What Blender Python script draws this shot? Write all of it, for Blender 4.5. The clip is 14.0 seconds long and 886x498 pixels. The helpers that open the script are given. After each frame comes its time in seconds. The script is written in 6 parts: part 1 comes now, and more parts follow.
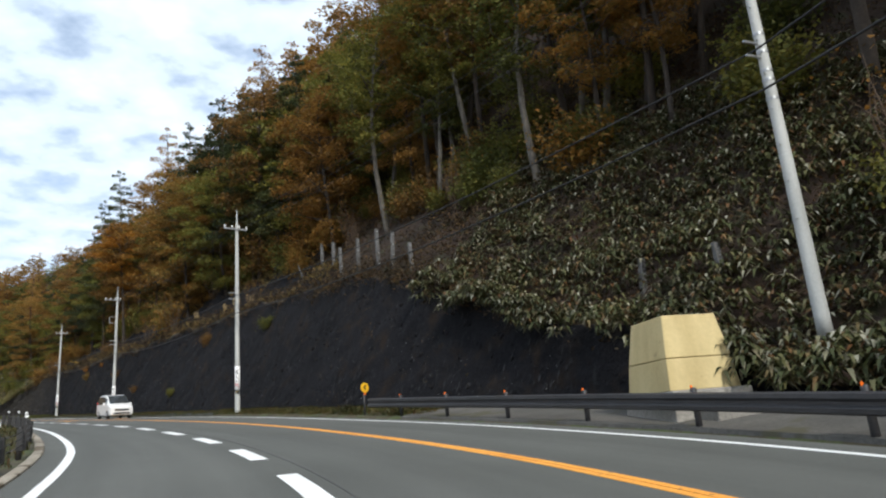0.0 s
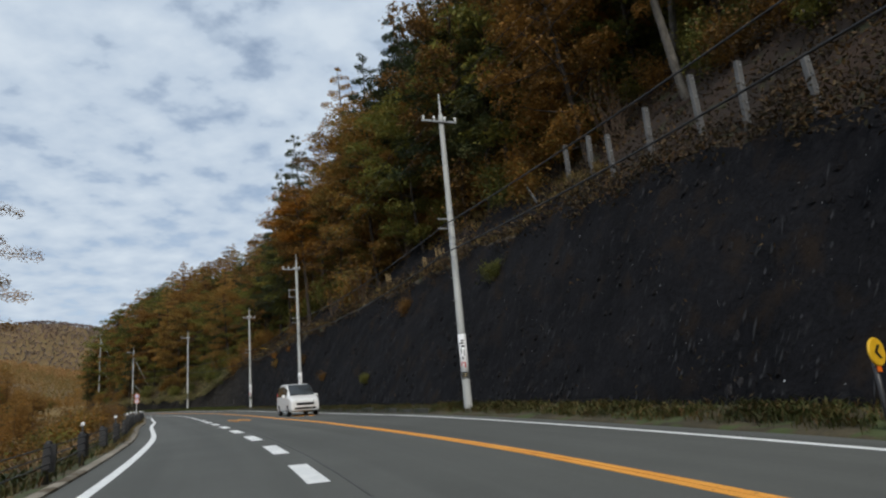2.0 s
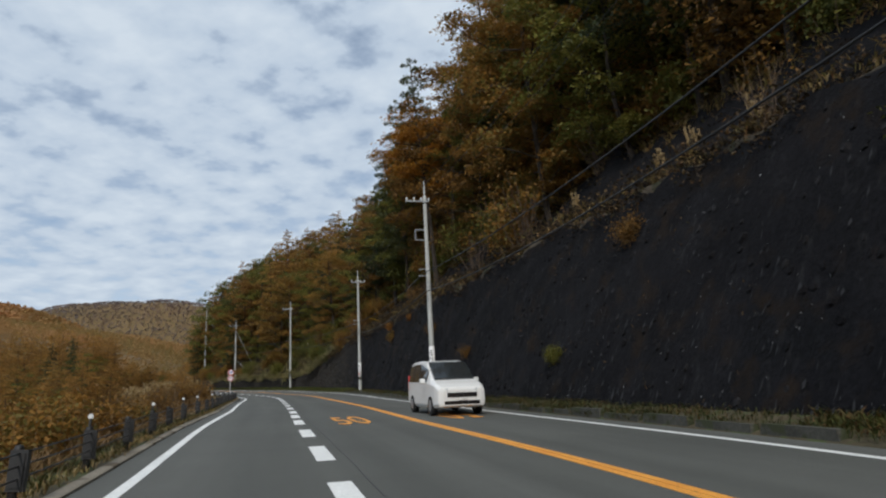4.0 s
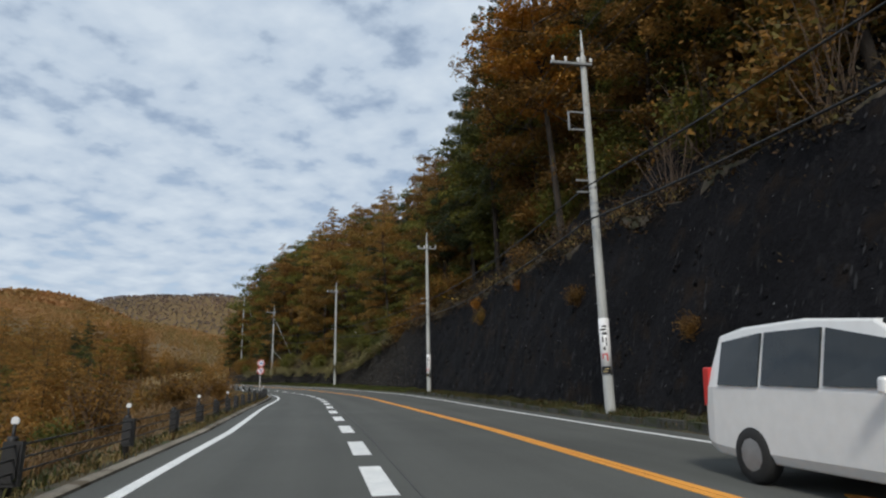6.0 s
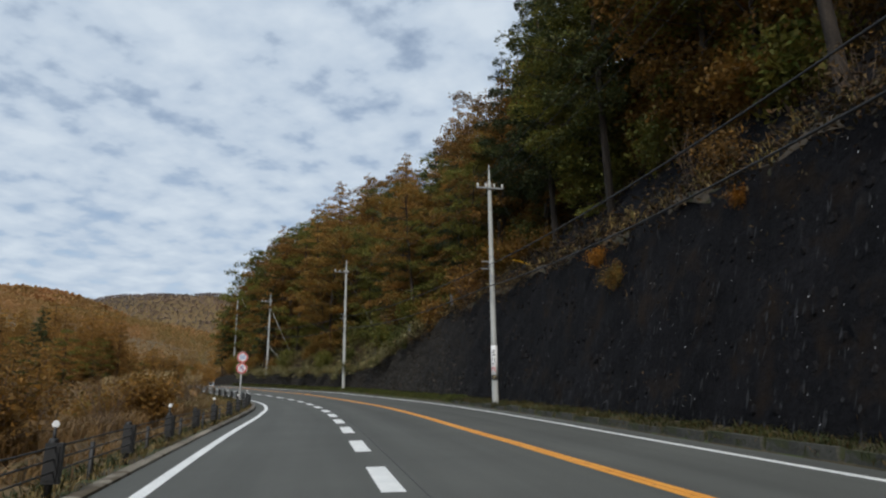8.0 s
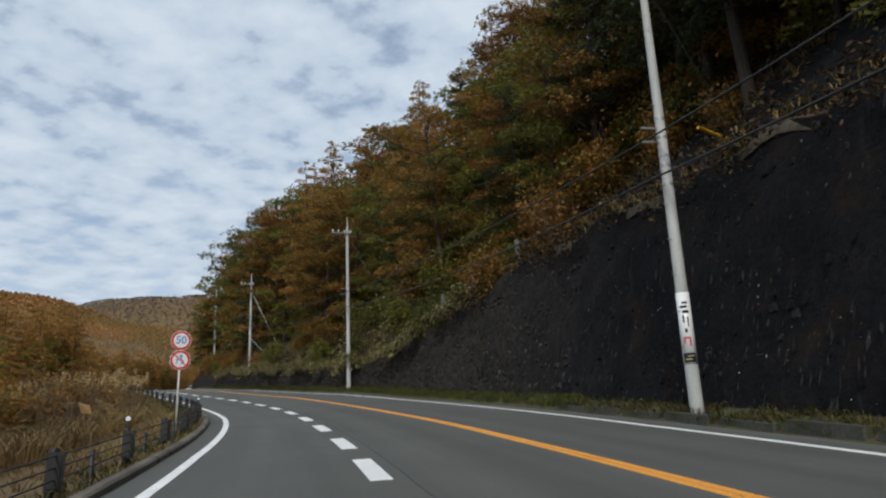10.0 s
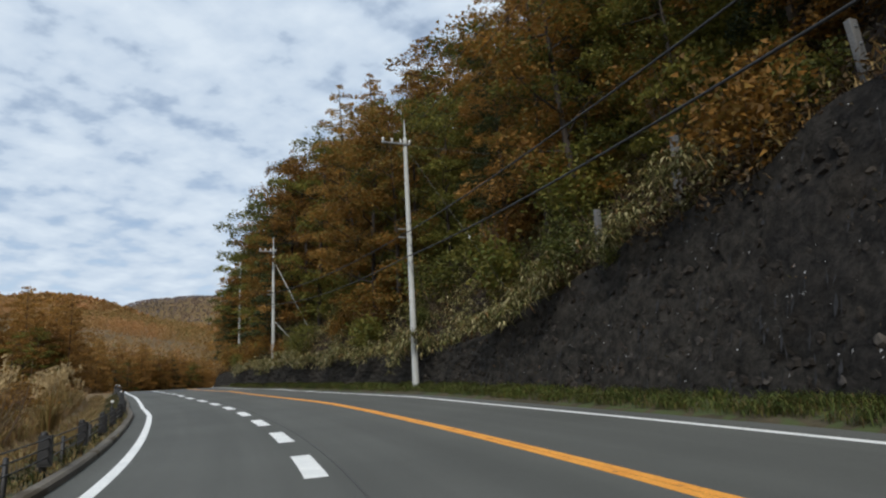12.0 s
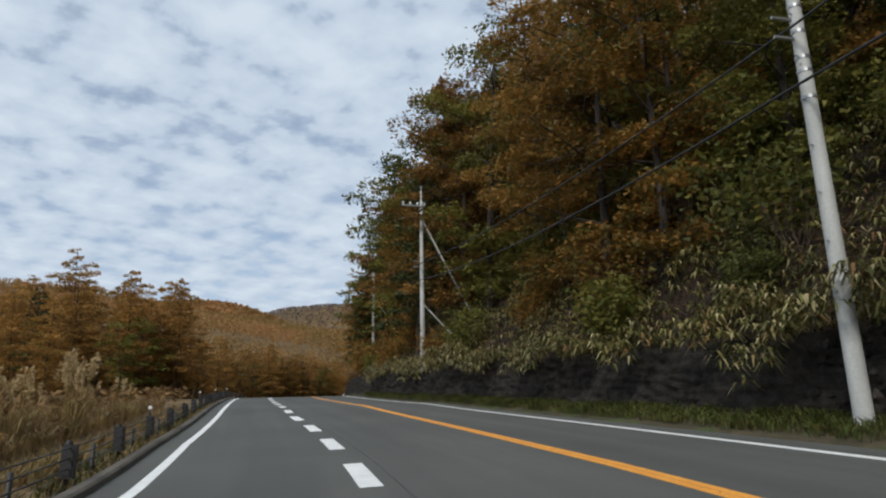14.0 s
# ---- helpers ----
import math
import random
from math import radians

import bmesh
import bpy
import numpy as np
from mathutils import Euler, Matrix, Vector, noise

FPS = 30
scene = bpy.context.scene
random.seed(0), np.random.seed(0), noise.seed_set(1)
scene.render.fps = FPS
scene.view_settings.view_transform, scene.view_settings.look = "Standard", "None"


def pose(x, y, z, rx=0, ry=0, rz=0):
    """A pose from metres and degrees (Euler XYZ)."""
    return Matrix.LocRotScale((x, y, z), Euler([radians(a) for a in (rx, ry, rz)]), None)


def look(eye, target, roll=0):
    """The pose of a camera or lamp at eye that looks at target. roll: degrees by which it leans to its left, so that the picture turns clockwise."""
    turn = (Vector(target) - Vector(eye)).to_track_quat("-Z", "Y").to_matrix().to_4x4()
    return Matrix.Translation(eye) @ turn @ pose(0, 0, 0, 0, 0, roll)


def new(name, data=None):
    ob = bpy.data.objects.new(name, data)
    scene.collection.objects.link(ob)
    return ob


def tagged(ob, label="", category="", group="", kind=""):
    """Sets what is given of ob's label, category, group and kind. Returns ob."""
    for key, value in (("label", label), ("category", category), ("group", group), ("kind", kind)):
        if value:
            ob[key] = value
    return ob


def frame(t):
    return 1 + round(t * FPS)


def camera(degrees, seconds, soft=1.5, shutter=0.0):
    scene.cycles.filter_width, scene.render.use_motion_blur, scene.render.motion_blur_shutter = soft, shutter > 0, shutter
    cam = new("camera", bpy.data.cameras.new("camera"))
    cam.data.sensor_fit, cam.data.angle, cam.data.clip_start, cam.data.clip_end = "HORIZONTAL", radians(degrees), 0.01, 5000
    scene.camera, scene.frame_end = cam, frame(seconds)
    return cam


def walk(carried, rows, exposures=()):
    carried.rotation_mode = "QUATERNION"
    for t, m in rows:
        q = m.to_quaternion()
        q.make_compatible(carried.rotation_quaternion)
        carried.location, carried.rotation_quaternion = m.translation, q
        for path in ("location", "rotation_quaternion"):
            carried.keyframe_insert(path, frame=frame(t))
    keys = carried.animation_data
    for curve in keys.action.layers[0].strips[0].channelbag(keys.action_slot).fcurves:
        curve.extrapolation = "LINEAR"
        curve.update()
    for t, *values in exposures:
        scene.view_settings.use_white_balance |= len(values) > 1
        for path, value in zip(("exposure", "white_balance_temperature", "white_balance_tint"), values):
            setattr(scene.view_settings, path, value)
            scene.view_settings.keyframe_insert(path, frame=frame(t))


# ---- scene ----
# ---- camera and its way ----
cam = camera(66.26, 14.0, soft=2.2)
ROWS = [
    (0.0, 0.000, 0.000, 1.304, 4.35, 14.80, 4.65),
    (0.5, -1.581, 4.456, 1.645, 9.22, 14.92, 4.90),
    (1.0, -3.488, 8.740, 2.003, 13.74, 14.88, 4.87),
    (1.5, -5.626, 12.855, 2.351, 17.19, 14.82, 5.16),
    (2.0, -7.919, 16.827, 2.689, 19.60, 14.71, 5.11),
    (2.5, -10.388, 20.605, 3.053, 22.43, 14.55, 4.66),
    (3.0, -13.034, 24.263, 3.412, 25.51, 14.49, 3.96),
    (3.5, -15.788, 27.849, 3.730, 26.67, 14.28, 3.22),
    (4.0, -18.614, 31.450, 4.003, 27.80, 13.95, 2.98),
    (4.2, -19.746, 32.877, 4.113, 28.40, 13.84, 2.68),
    (6.3, -32.409, 47.041, 5.223, 31.03, 14.07, 1.18),
    (6.5, -33.599, 48.363, 5.337, 30.87, 14.03, 1.27),
    (7.0, -36.679, 51.711, 5.625, 30.97, 14.08, 1.12),
    (7.5, -39.793, 55.184, 5.903, 30.92, 14.16, 0.53),
    (8.0, -42.928, 58.672, 6.177, 31.06, 14.28, 0.58),
    (8.2, -44.172, 60.062, 6.285, 31.18, 14.19, 1.05),
    (10.3, -57.008, 74.329, 7.352, 30.48, 13.82, 2.64),
    (10.5, -58.272, 75.808, 7.457, 30.30, 13.82, 2.68),
    (11.0, -61.540, 79.587, 7.723, 30.18, 13.67, 2.95),
    (11.5, -64.878, 83.350, 7.979, 31.18, 13.51, 3.10),
    (12.0, -68.376, 86.991, 8.249, 33.88, 13.48, 3.19),
    (12.5, -72.038, 90.445, 8.529, 36.21, 13.71, 2.44),
    (13.0, -75.898, 93.750, 8.833, 39.30, 14.13, 1.96),
    (13.5, -79.903, 96.788, 9.164, 42.39, 14.23, 1.43),
    (14.0, -84.030, 99.715, 9.528, 44.31, 14.69, 1.11),
]
walk(cam, [(t, pose(x, y, z, 90 + pitch, roll, yaw)) for t, x, y, z, yaw, pitch, roll in ROWS],
     exposures=[(0.0, 0.72), (0.4, 0.4), (1.0, 0.16), (1.7, 0.05), (2.3, 0.0), (9.6, 0.0), (10.5, 0.08), (11.8, 0.16), (12.6, 0.15), (13.05, 0.05), (13.5, 0.2), (14.0, 0.05)])

# ---- world and sun ----
SUN_AZ, SUN_EL = 156.0, 40.0          # degrees, clockwise from +y


def make_world():
    w = bpy.data.worlds.new("world")
    scene.world = w
    w.use_nodes = True
    nt = w.node_tree
    nt.nodes.clear()
    N, L = nt.nodes.new, nt.links.new
    out, bg = N("ShaderNodeOutputWorld"), N("ShaderNodeBackground")
    sky = N("ShaderNodeTexSky")
    sky.sky_type, sky.sun_disc = "NISHITA", False
    sky.sun_elevation, sky.sun_rotation = radians(SUN_EL), radians(SUN_AZ)
    sky.altitude, sky.air_density, sky.dust_density = 1000, 1.0, 1.5
    tc, sep = N("ShaderNodeTexCoord"), N("ShaderNodeSeparateXYZ")
    L(tc.outputs["Generated"], sep.inputs[0])
    up = N("ShaderNodeMath"); up.operation = "MAXIMUM"; up.inputs[1].default_value = 0.04
    L(sep.outputs["Z"], up.inputs[0])
    add = N("ShaderNodeMath"); add.operation = "ADD"; add.inputs[1].default_value = 0.12
    L(up.outputs[0], add.inputs[0])
    dv = N("ShaderNodeVectorMath"); dv.operation = "DIVIDE"
    L(tc.outputs["Generated"], dv.inputs[0])
    comb = N("ShaderNodeCombineXYZ")
    for i in range(3):
        L(add.outputs[0], comb.inputs[i])
    L(comb.outputs[0], dv.inputs[1])
    flat = N("ShaderNodeVectorMath"); flat.operation = "MULTIPLY"; flat.inputs[1].default_value = (1, 1, 0)
    L(dv.outputs[0], flat.inputs[0])
    n1, n2 = N("ShaderNodeTexNoise"), N("ShaderNodeTexNoise")
    n1.inputs["Scale"].default_value, n1.inputs["Detail"].default_value, n1.inputs["Roughness"].default_value = 7.4, 6, 0.5
    n2.inputs["Scale"].default_value, n2.inputs["Detail"].default_value = 2.4, 3
    for n in (n1, n2):
        L(flat.outputs[0], n.inputs["Vector"])
    mx = N("ShaderNodeMix"); mx.inputs["Factor"].default_value = 0.3
    L(n1.outputs["Fac"], mx.inputs["A"]); L(n2.outputs["Fac"], mx.inputs["B"])
    ramp = N("ShaderNodeValToRGB")
    ramp.color_ramp.elements[0].position, ramp.color_ramp.elements[1].position = 0.27, 0.47
    L(mx.outputs["Result"], ramp.inputs[0])
    shade = N("ShaderNodeValToRGB")
    shade.color_ramp.elements[0].position, shade.color_ramp.elements[1].position = 0.4, 0.64
    shade.color_ramp.elements[0].color = (6.75, 8.2, 10.1, 1)
    shade.color_ramp.elements[1].color = (9.25, 10.5, 11.85, 1)
    L(mx.outputs["Result"], shade.inputs[0])
    mix = N("ShaderNodeMix"); mix.data_type = "RGBA"
    L(ramp.outputs["Color"], mix.inputs["Factor"])
    gain = N("ShaderNodeMix"); gain.data_type, gain.blend_type = "RGBA", "MULTIPLY"
    gain.inputs["Factor"].default_value = 1.0
    gain.inputs["B"].default_value = (2.2, 2.0, 1.8, 1)
    L(sky.outputs[0], gain.inputs["A"])
    L(gain.outputs["Result"], mix.inputs["A"]); L(shade.outputs["Color"], mix.inputs["B"])
    L(mix.outputs["Result"], bg.inputs["Color"])
    bg.inputs["Strength"].default_value = 0.068
    L(bg.outputs[0], out.inputs[0])


make_world()
sun = new("sun", bpy.data.lights.new("sun", "SUN"))
sun.data.energy, sun.data.angle, sun.data.color = 2.2, radians(11), (1.0, 0.96, 0.88)
az, el = radians(SUN_AZ), radians(SUN_EL)
sun.matrix_world = look((0, 0, 60), Vector((0, 0, 60)) - Vector((math.sin(az) * math.cos(el), math.cos(az) * math.cos(el), math.sin(el))))


# ---- materials ----
def material(name):
    m = bpy.data.materials.new(name)
    m.use_nodes = True
    nt = m.node_tree
    return m, nt, nt.nodes["Principled BSDF"]


def noise_node(nt, scale, detail=4, rough=0.55, coord="Object", stretch=None):
    tc = nt.nodes.new("ShaderNodeTexCoord")
    n = nt.nodes.new("ShaderNodeTexNoise")
    n.inputs["Scale"].default_value, n.inputs["Detail"].default_value, n.inputs["Roughness"].default_value = scale, detail, rough
    src = tc.outputs[coord]
    if stretch:
        mp = nt.nodes.new("ShaderNodeMapping")
        mp.inputs["Scale"].default_value = stretch
        nt.links.new(src, mp.inputs[0])
        src = mp.outputs[0]
    nt.links.new(src, n.inputs["Vector"])
    return n


def ramp_node(nt, fac, stops):
    r = nt.nodes.new("ShaderNodeValToRGB")
    els = r.color_ramp.elements
    while len(els) < len(stops):
        els.new(0.5)
    for e, (p, c) in zip(els, stops):
        e.position, e.color = p, (*c, 1)
    nt.links.new(fac, r.inputs[0])
    return r


def blend(nt, a, b, fac=0.5, how="MIX"):
    m = nt.nodes.new("ShaderNodeMix")
    m.data_type, m.blend_type = "RGBA", how
    if isinstance(fac, float):
        m.inputs["Factor"].default_value = fac
    else:
        nt.links.new(fac, m.inputs["Factor"])
    for s, key in ((a, "A"), (b, "B")):
        if isinstance(s, tuple):
            m.inputs[key].default_value = (*s, 1)
        else:
            nt.links.new(s, m.inputs[key])
    return m.outputs["Result"]


def bump(nt, bsdf, height, strength=0.3, distance=0.02):
    b = nt.nodes.new("ShaderNodeBump")
    b.inputs["Strength"].default_value, b.inputs["Distance"].default_value = strength, distance
    nt.links.new(height, b.inputs["Height"])
    nt.links.new(b.outputs[0], bsdf.inputs["Normal"])


def surface(name, dark, light, big=0.6, fine=30.0, rough=0.85, relief=0.3, depth=0.01, metal=0.0, stretch=None, spots=None, grain=(0.72, 1.25)):
    """Two scales of variation between a dark and a light colour, with fine relief."""
    m, nt, b = material(name)
    n1, n2 = noise_node(nt, big, 4, stretch=stretch), noise_node(nt, fine, 5)
    r1 = ramp_node(nt, n1.outputs["Fac"], [(0.3, dark), (0.7, light)])
    r2 = ramp_node(nt, n2.outputs["Fac"], [(0.3, (grain[0],) * 3), (0.7, (grain[1],) * 3)])
    c = blend(nt, r1.outputs[0], r2.outputs[0], 1.0, "MULTIPLY")
    if spots:
        n3 = noise_node(nt, spots[0], 2)
        f = ramp_node(nt, n3.outputs["Fac"], [(spots[1], (0, 0, 0)), (spots[1] + 0.06, (1, 1, 1))])
        c = blend(nt, c, spots[2], f.outputs[0])
    nt.links.new(c, b.inputs["Base Color"])
    b.inputs["Roughness"].default_value, b.inputs["Metallic"].default_value = rough, metal
    bump(nt, b, n2.outputs["Fac"], relief, depth)
    return m


def foliage(name, stops, island=0.5, trans=0.25, rough=0.6, patch=0.35, tints=((0.7, 0.7, 0.7), (1.25, 1.2, 1.1))):
    """Leaves: colours run over the stops by thing and by leaf, with some light through them."""
    m, nt, b = material(name)
    info, geo = nt.nodes.new("ShaderNodeObjectInfo"), nt.nodes.new("ShaderNodeNewGeometry")
    mixv = nt.nodes.new("ShaderNodeMix")
    mixv.inputs["Factor"].default_value = island
    nt.links.new(info.outputs["Random"], mixv.inputs["A"])
    nt.links.new(geo.outputs["Random Per Island"], mixv.inputs["B"])
    r = ramp_node(nt, mixv.outputs["Result"], stops)
    n = noise_node(nt, patch, 3)
    r2 = ramp_node(nt, n.outputs["Fac"], [(0.35, tints[0]), (0.65, tints[1])])
    c = blend(nt, r.outputs[0], r2.outputs[0], 1.0, "MULTIPLY")
    nt.links.new(c, b.inputs["Base Color"])
    b.inputs["Roughness"].default_value = rough
    b.inputs["Specular IOR Level"].default_value = 0.25
    tr = nt.nodes.new("ShaderNodeBsdfTranslucent")
    nt.links.new(c, tr.inputs["Color"])
    mix = nt.nodes.new("ShaderNodeMixShader")
    mix.inputs[0].default_value = trans
    nt.links.new(b.outputs[0], mix.inputs[1])
    nt.links.new(tr.outputs[0], mix.inputs[2])
    nt.links.new(mix.outputs[0], nt.nodes["Material Output"].inputs["Surface"])
    return m


def plain(name, colour, rough=0.5, metal=0.0, vary=0.12, scale=6.0):
    m, nt, b = material(name)
    n = noise_node(nt, scale, 4)
    r = ramp_node(nt, n.outputs["Fac"], [(0.3, tuple(c * (1 - vary) for c in colour)), (0.7, tuple(c * (1 + vary) for c in colour))])
    nt.links.new(r.outputs[0], b.inputs["Base Color"])
    b.inputs["Roughness"].default_value, b.inputs["Metallic"].default_value = rough, metal
    return m


def asphalt():
    """Worn grey asphalt: fine grit, tyre tracks and patches drawn out along the lanes."""
    m, nt, b = material("worn_asphalt")
    uv, mp = nt.nodes.new("ShaderNodeUVMap"), nt.nodes.new("ShaderNodeMapping")
    mp.inputs["Scale"].default_value = (1.0, 0.03, 1.0)
    nt.links.new(uv.outputs[0], mp.inputs[0])
    lanes = nt.nodes.new("ShaderNodeTexNoise")
    lanes.inputs["Scale"].default_value, lanes.inputs["Detail"].default_value = 1.1, 3
    nt.links.new(mp.outputs[0], lanes.inputs["Vector"])
    patch, grit = noise_node(nt, 0.22, 4), noise_node(nt, 85.0, 4, 0.7)
    c = ramp_node(nt, lanes.outputs["Fac"], [(0.3, (0.078, 0.08, 0.073)), (0.7, (0.106, 0.108, 0.099))]).outputs[0]
    c = blend(nt, c, ramp_node(nt, patch.outputs["Fac"], [(0.3, (0.9, 0.9, 0.9)), (0.7, (1.1, 1.1, 1.1))]).outputs[0], 1.0, "MULTIPLY")
    c = blend(nt, c, ramp_node(nt, grit.outputs["Fac"], [(0.3, (0.7,) * 3), (0.7, (1.3,) * 3)]).outputs[0], 1.0, "MULTIPLY")
    nt.links.new(c, b.inputs["Base Color"])
    b.inputs["Roughness"].default_value = 0.88
    b.inputs["Specular IOR Level"].default_value = 0.35
    bump(nt, b, grit.outputs["Fac"], 0.35, 0.006)
    return m


ASPHALT = asphalt()
TAR = plain("tar_seam", (0.05, 0.05, 0.048), 0.6)
WHITE_LINE = surface("white_road_paint", (0.72, 0.73, 0.72), (0.86, 0.86, 0.84), 2.0, 60.0, 0.7, 0.2, 0.003)
ORANGE_LINE = surface("orange_road_paint", (0.76, 0.3, 0.04), (0.86, 0.38, 0.06), 1.6, 45.0, 0.7, 0.2, 0.003, spots=(9.0, 0.66, (0.3, 0.14, 0.05)))
KERB = surface("kerb_concrete", (0.085, 0.072, 0.056), (0.19, 0.165, 0.13), 0.4, 22.0, 0.9, 0.4, 0.01, spots=(1.1, 0.58, (0.075, 0.055, 0.032)))
PALE_KERB = surface("pale_kerb_concrete", (0.16, 0.135, 0.1), (0.34, 0.3, 0.24), 0.35, 20.0, 0.9, 0.4, 0.01, spots=(0.9, 0.55, (0.1, 0.075, 0.045)))
MOSSY_KERB = surface("mossy_concrete", (0.028, 0.028, 0.023), (0.085, 0.082, 0.068), 1.0, 18.0, 0.95, 0.5, 0.015, spots=(2.2, 0.5, (0.035, 0.04, 0.016)))
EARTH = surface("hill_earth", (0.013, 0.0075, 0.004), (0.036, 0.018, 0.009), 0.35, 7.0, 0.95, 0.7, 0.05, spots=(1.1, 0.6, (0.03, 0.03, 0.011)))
GROUND = surface("valley_ground", (0.09, 0.06, 0.026), (0.2, 0.125, 0.052), 0.12, 3.0, 0.95, 0.6, 0.08, spots=(0.2, 0.6, (0.1, 0.1, 0.03)))
LEDGE = surface("ledge_soil", (0.03, 0.024, 0.016), (0.085, 0.066, 0.045), 0.6, 9.0, 0.95, 0.7, 0.04, spots=(1.3, 0.55, (0.03, 0.03, 0.013)))
VERGE = surface("verge_soil", (0.035, 0.03, 0.015), (0.085, 0.066, 0.034), 0.8, 12.0, 0.95, 0.6, 0.03, spots=(1.4, 0.52, (0.055, 0.07, 0.02)))
def wall_stone():
    """Near-black damp stone with shade put into its tone: vertical pale streaks, brown soil stains, rough relief."""
    m, nt, b = material("damp_stone_and_shade")
    n1, n2 = noise_node(nt, 0.5, 4, stretch=(1, 1, 0.5)), noise_node(nt, 7.0, 6, 0.65)
    n3, n4 = noise_node(nt, 3.2, 3, stretch=(1, 1, 0.16)), noise_node(nt, 0.9, 4)
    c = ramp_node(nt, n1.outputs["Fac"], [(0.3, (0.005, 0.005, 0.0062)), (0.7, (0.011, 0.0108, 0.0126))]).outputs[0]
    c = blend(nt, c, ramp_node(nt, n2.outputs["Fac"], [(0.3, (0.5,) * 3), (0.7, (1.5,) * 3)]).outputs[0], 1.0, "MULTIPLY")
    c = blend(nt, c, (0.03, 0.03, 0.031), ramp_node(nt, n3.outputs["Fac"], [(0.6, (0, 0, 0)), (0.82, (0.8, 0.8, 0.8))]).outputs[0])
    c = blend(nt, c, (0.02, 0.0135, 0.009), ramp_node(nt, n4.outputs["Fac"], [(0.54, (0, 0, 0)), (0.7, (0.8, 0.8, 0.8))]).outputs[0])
    att = nt.nodes.new("ShaderNodeAttribute")
    att.attribute_name = "rubble"
    n5 = noise_node(nt, 3.5, 5, 0.7)
    stone = ramp_node(nt, n5.outputs["Fac"], [(0.32, (0.01, 0.009, 0.0085)), (0.5, (0.03, 0.027, 0.023)), (0.68, (0.055, 0.048, 0.041))]).outputs[0]
    c = blend(nt, c, stone, att.outputs["Fac"])
    nt.links.new(c, b.inputs["Base Color"])
    b.inputs["Roughness"].default_value, b.inputs["Specular IOR Level"].default_value = 0.9, 0.12
    bump(nt, b, n2.outputs["Fac"], 0.9, 0.06)
    return m


WALL = wall_stone()


def stone_mix(name, stops, chance):
    """Wall stones: each its own tone, a few washed pale by lime."""
    m, nt, b = material(name)
    info, geo = nt.nodes.new("ShaderNodeObjectInfo"), nt.nodes.new("ShaderNodeNewGeometry")
    add, wrap = nt.nodes.new("ShaderNodeMath"), nt.nodes.new("ShaderNodeMath")
    add.operation, wrap.operation = "ADD", "FRACT"
    nt.links.new(info.outputs["Random"], add.inputs[0])
    nt.links.new(geo.outputs["Random Per Island"], add.inputs[1])
    nt.links.new(add.outputs[0], wrap.inputs[0])
    c = ramp_node(nt, wrap.outputs[0], stops).outputs[0]
    n1, n2, n3 = noise_node(nt, 9.0, 5, 0.65), noise_node(nt, 0.45, 3), noise_node(nt, 6.0, 3, stretch=(1, 1, 0.25))
    c = blend(nt, c, ramp_node(nt, n1.outputs["Fac"], [(0.3, (0.55,) * 3), (0.7, (1.45,) * 3)]).outputs[0], 1.0, "MULTIPLY")
    c = blend(nt, c, ramp_node(nt, n2.outputs["Fac"], [(0.35, (0.65, 0.65, 0.7)), (0.65, (1.3, 1.2, 1.1))]).outputs[0], 1.0, "MULTIPLY")
    c = blend(nt, c, (0.1, 0.1, 0.1), ramp_node(nt, n3.outputs["Fac"], [(chance, (0, 0, 0)), (chance + 0.1, (0.6,) * 3)]).outputs[0])
    nt.links.new(c, b.inputs["Base Color"])
    b.inputs["Roughness"].default_value, b.inputs["Specular IOR Level"].default_value = 0.85, 0.15
    bump(nt, b, n1.outputs["Fac"], 0.8, 0.04)
    return m


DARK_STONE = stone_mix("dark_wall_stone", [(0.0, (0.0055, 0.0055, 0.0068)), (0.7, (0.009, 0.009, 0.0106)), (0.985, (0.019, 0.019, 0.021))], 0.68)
BLOCK = stone_mix("rubble_stone", [(0.0, (0.021, 0.019, 0.017)), (0.5, (0.03, 0.027, 0.0235)), (0.88, (0.042, 0.037, 0.032)), (0.985, (0.07, 0.064, 0.058))], 0.76)
STAIN = plain("grey_lime_stain", (0.017, 0.017, 0.019), 0.9, 0, 0.6, 2.5)
CHIP = plain("pale_stone_chip", (0.42, 0.42, 0.42), 0.8, 0, 0.4, 3.0)
POLE = surface("pole_concrete", (0.36, 0.37, 0.36), (0.52, 0.53, 0.51), 0.8, 25.0, 0.75, 0.15, 0.004, stretch=(3, 3, 0.6), spots=(2.6, 0.68, (0.25, 0.24, 0.22)), grain=(0.9, 1.08))
STEEL = plain("galvanised_steel", (0.4, 0.41, 0.42), 0.45, 0.8)
CABLE = plain("black_cable", (0.015, 0.015, 0.016), 0.6)
CERAMIC = plain("white_porcelain", (0.75, 0.75, 0.73), 0.25)
POST_BROWN = surface("dark_brown_painted_steel", (0.012, 0.0115, 0.012), (0.022, 0.0205, 0.021), 2.0, 30.0, 0.55, 0.1, 0.002)
RAIL_BROWN = surface("dark_rail_paint", (0.022, 0.022, 0.024), (0.04, 0.038, 0.04), 1.0, 20.0, 0.42, 0.1, 0.002)
GREY_POST = surface("weathered_grey_post", (0.07, 0.07, 0.072), (0.15, 0.15, 0.148), 1.5, 20.0, 0.9, 0.4, 0.01, stretch=(4, 4, 0.7))
CREAM = surface("cream_painted_concrete", (0.44, 0.34, 0.16), (0.64, 0.52, 0.27), 0.7, 14.0, 0.85, 0.1, 0.003, stretch=(2, 2, 0.4), spots=(2.0, 0.7, (0.34, 0.26, 0.12)), grain=(0.94, 1.05))
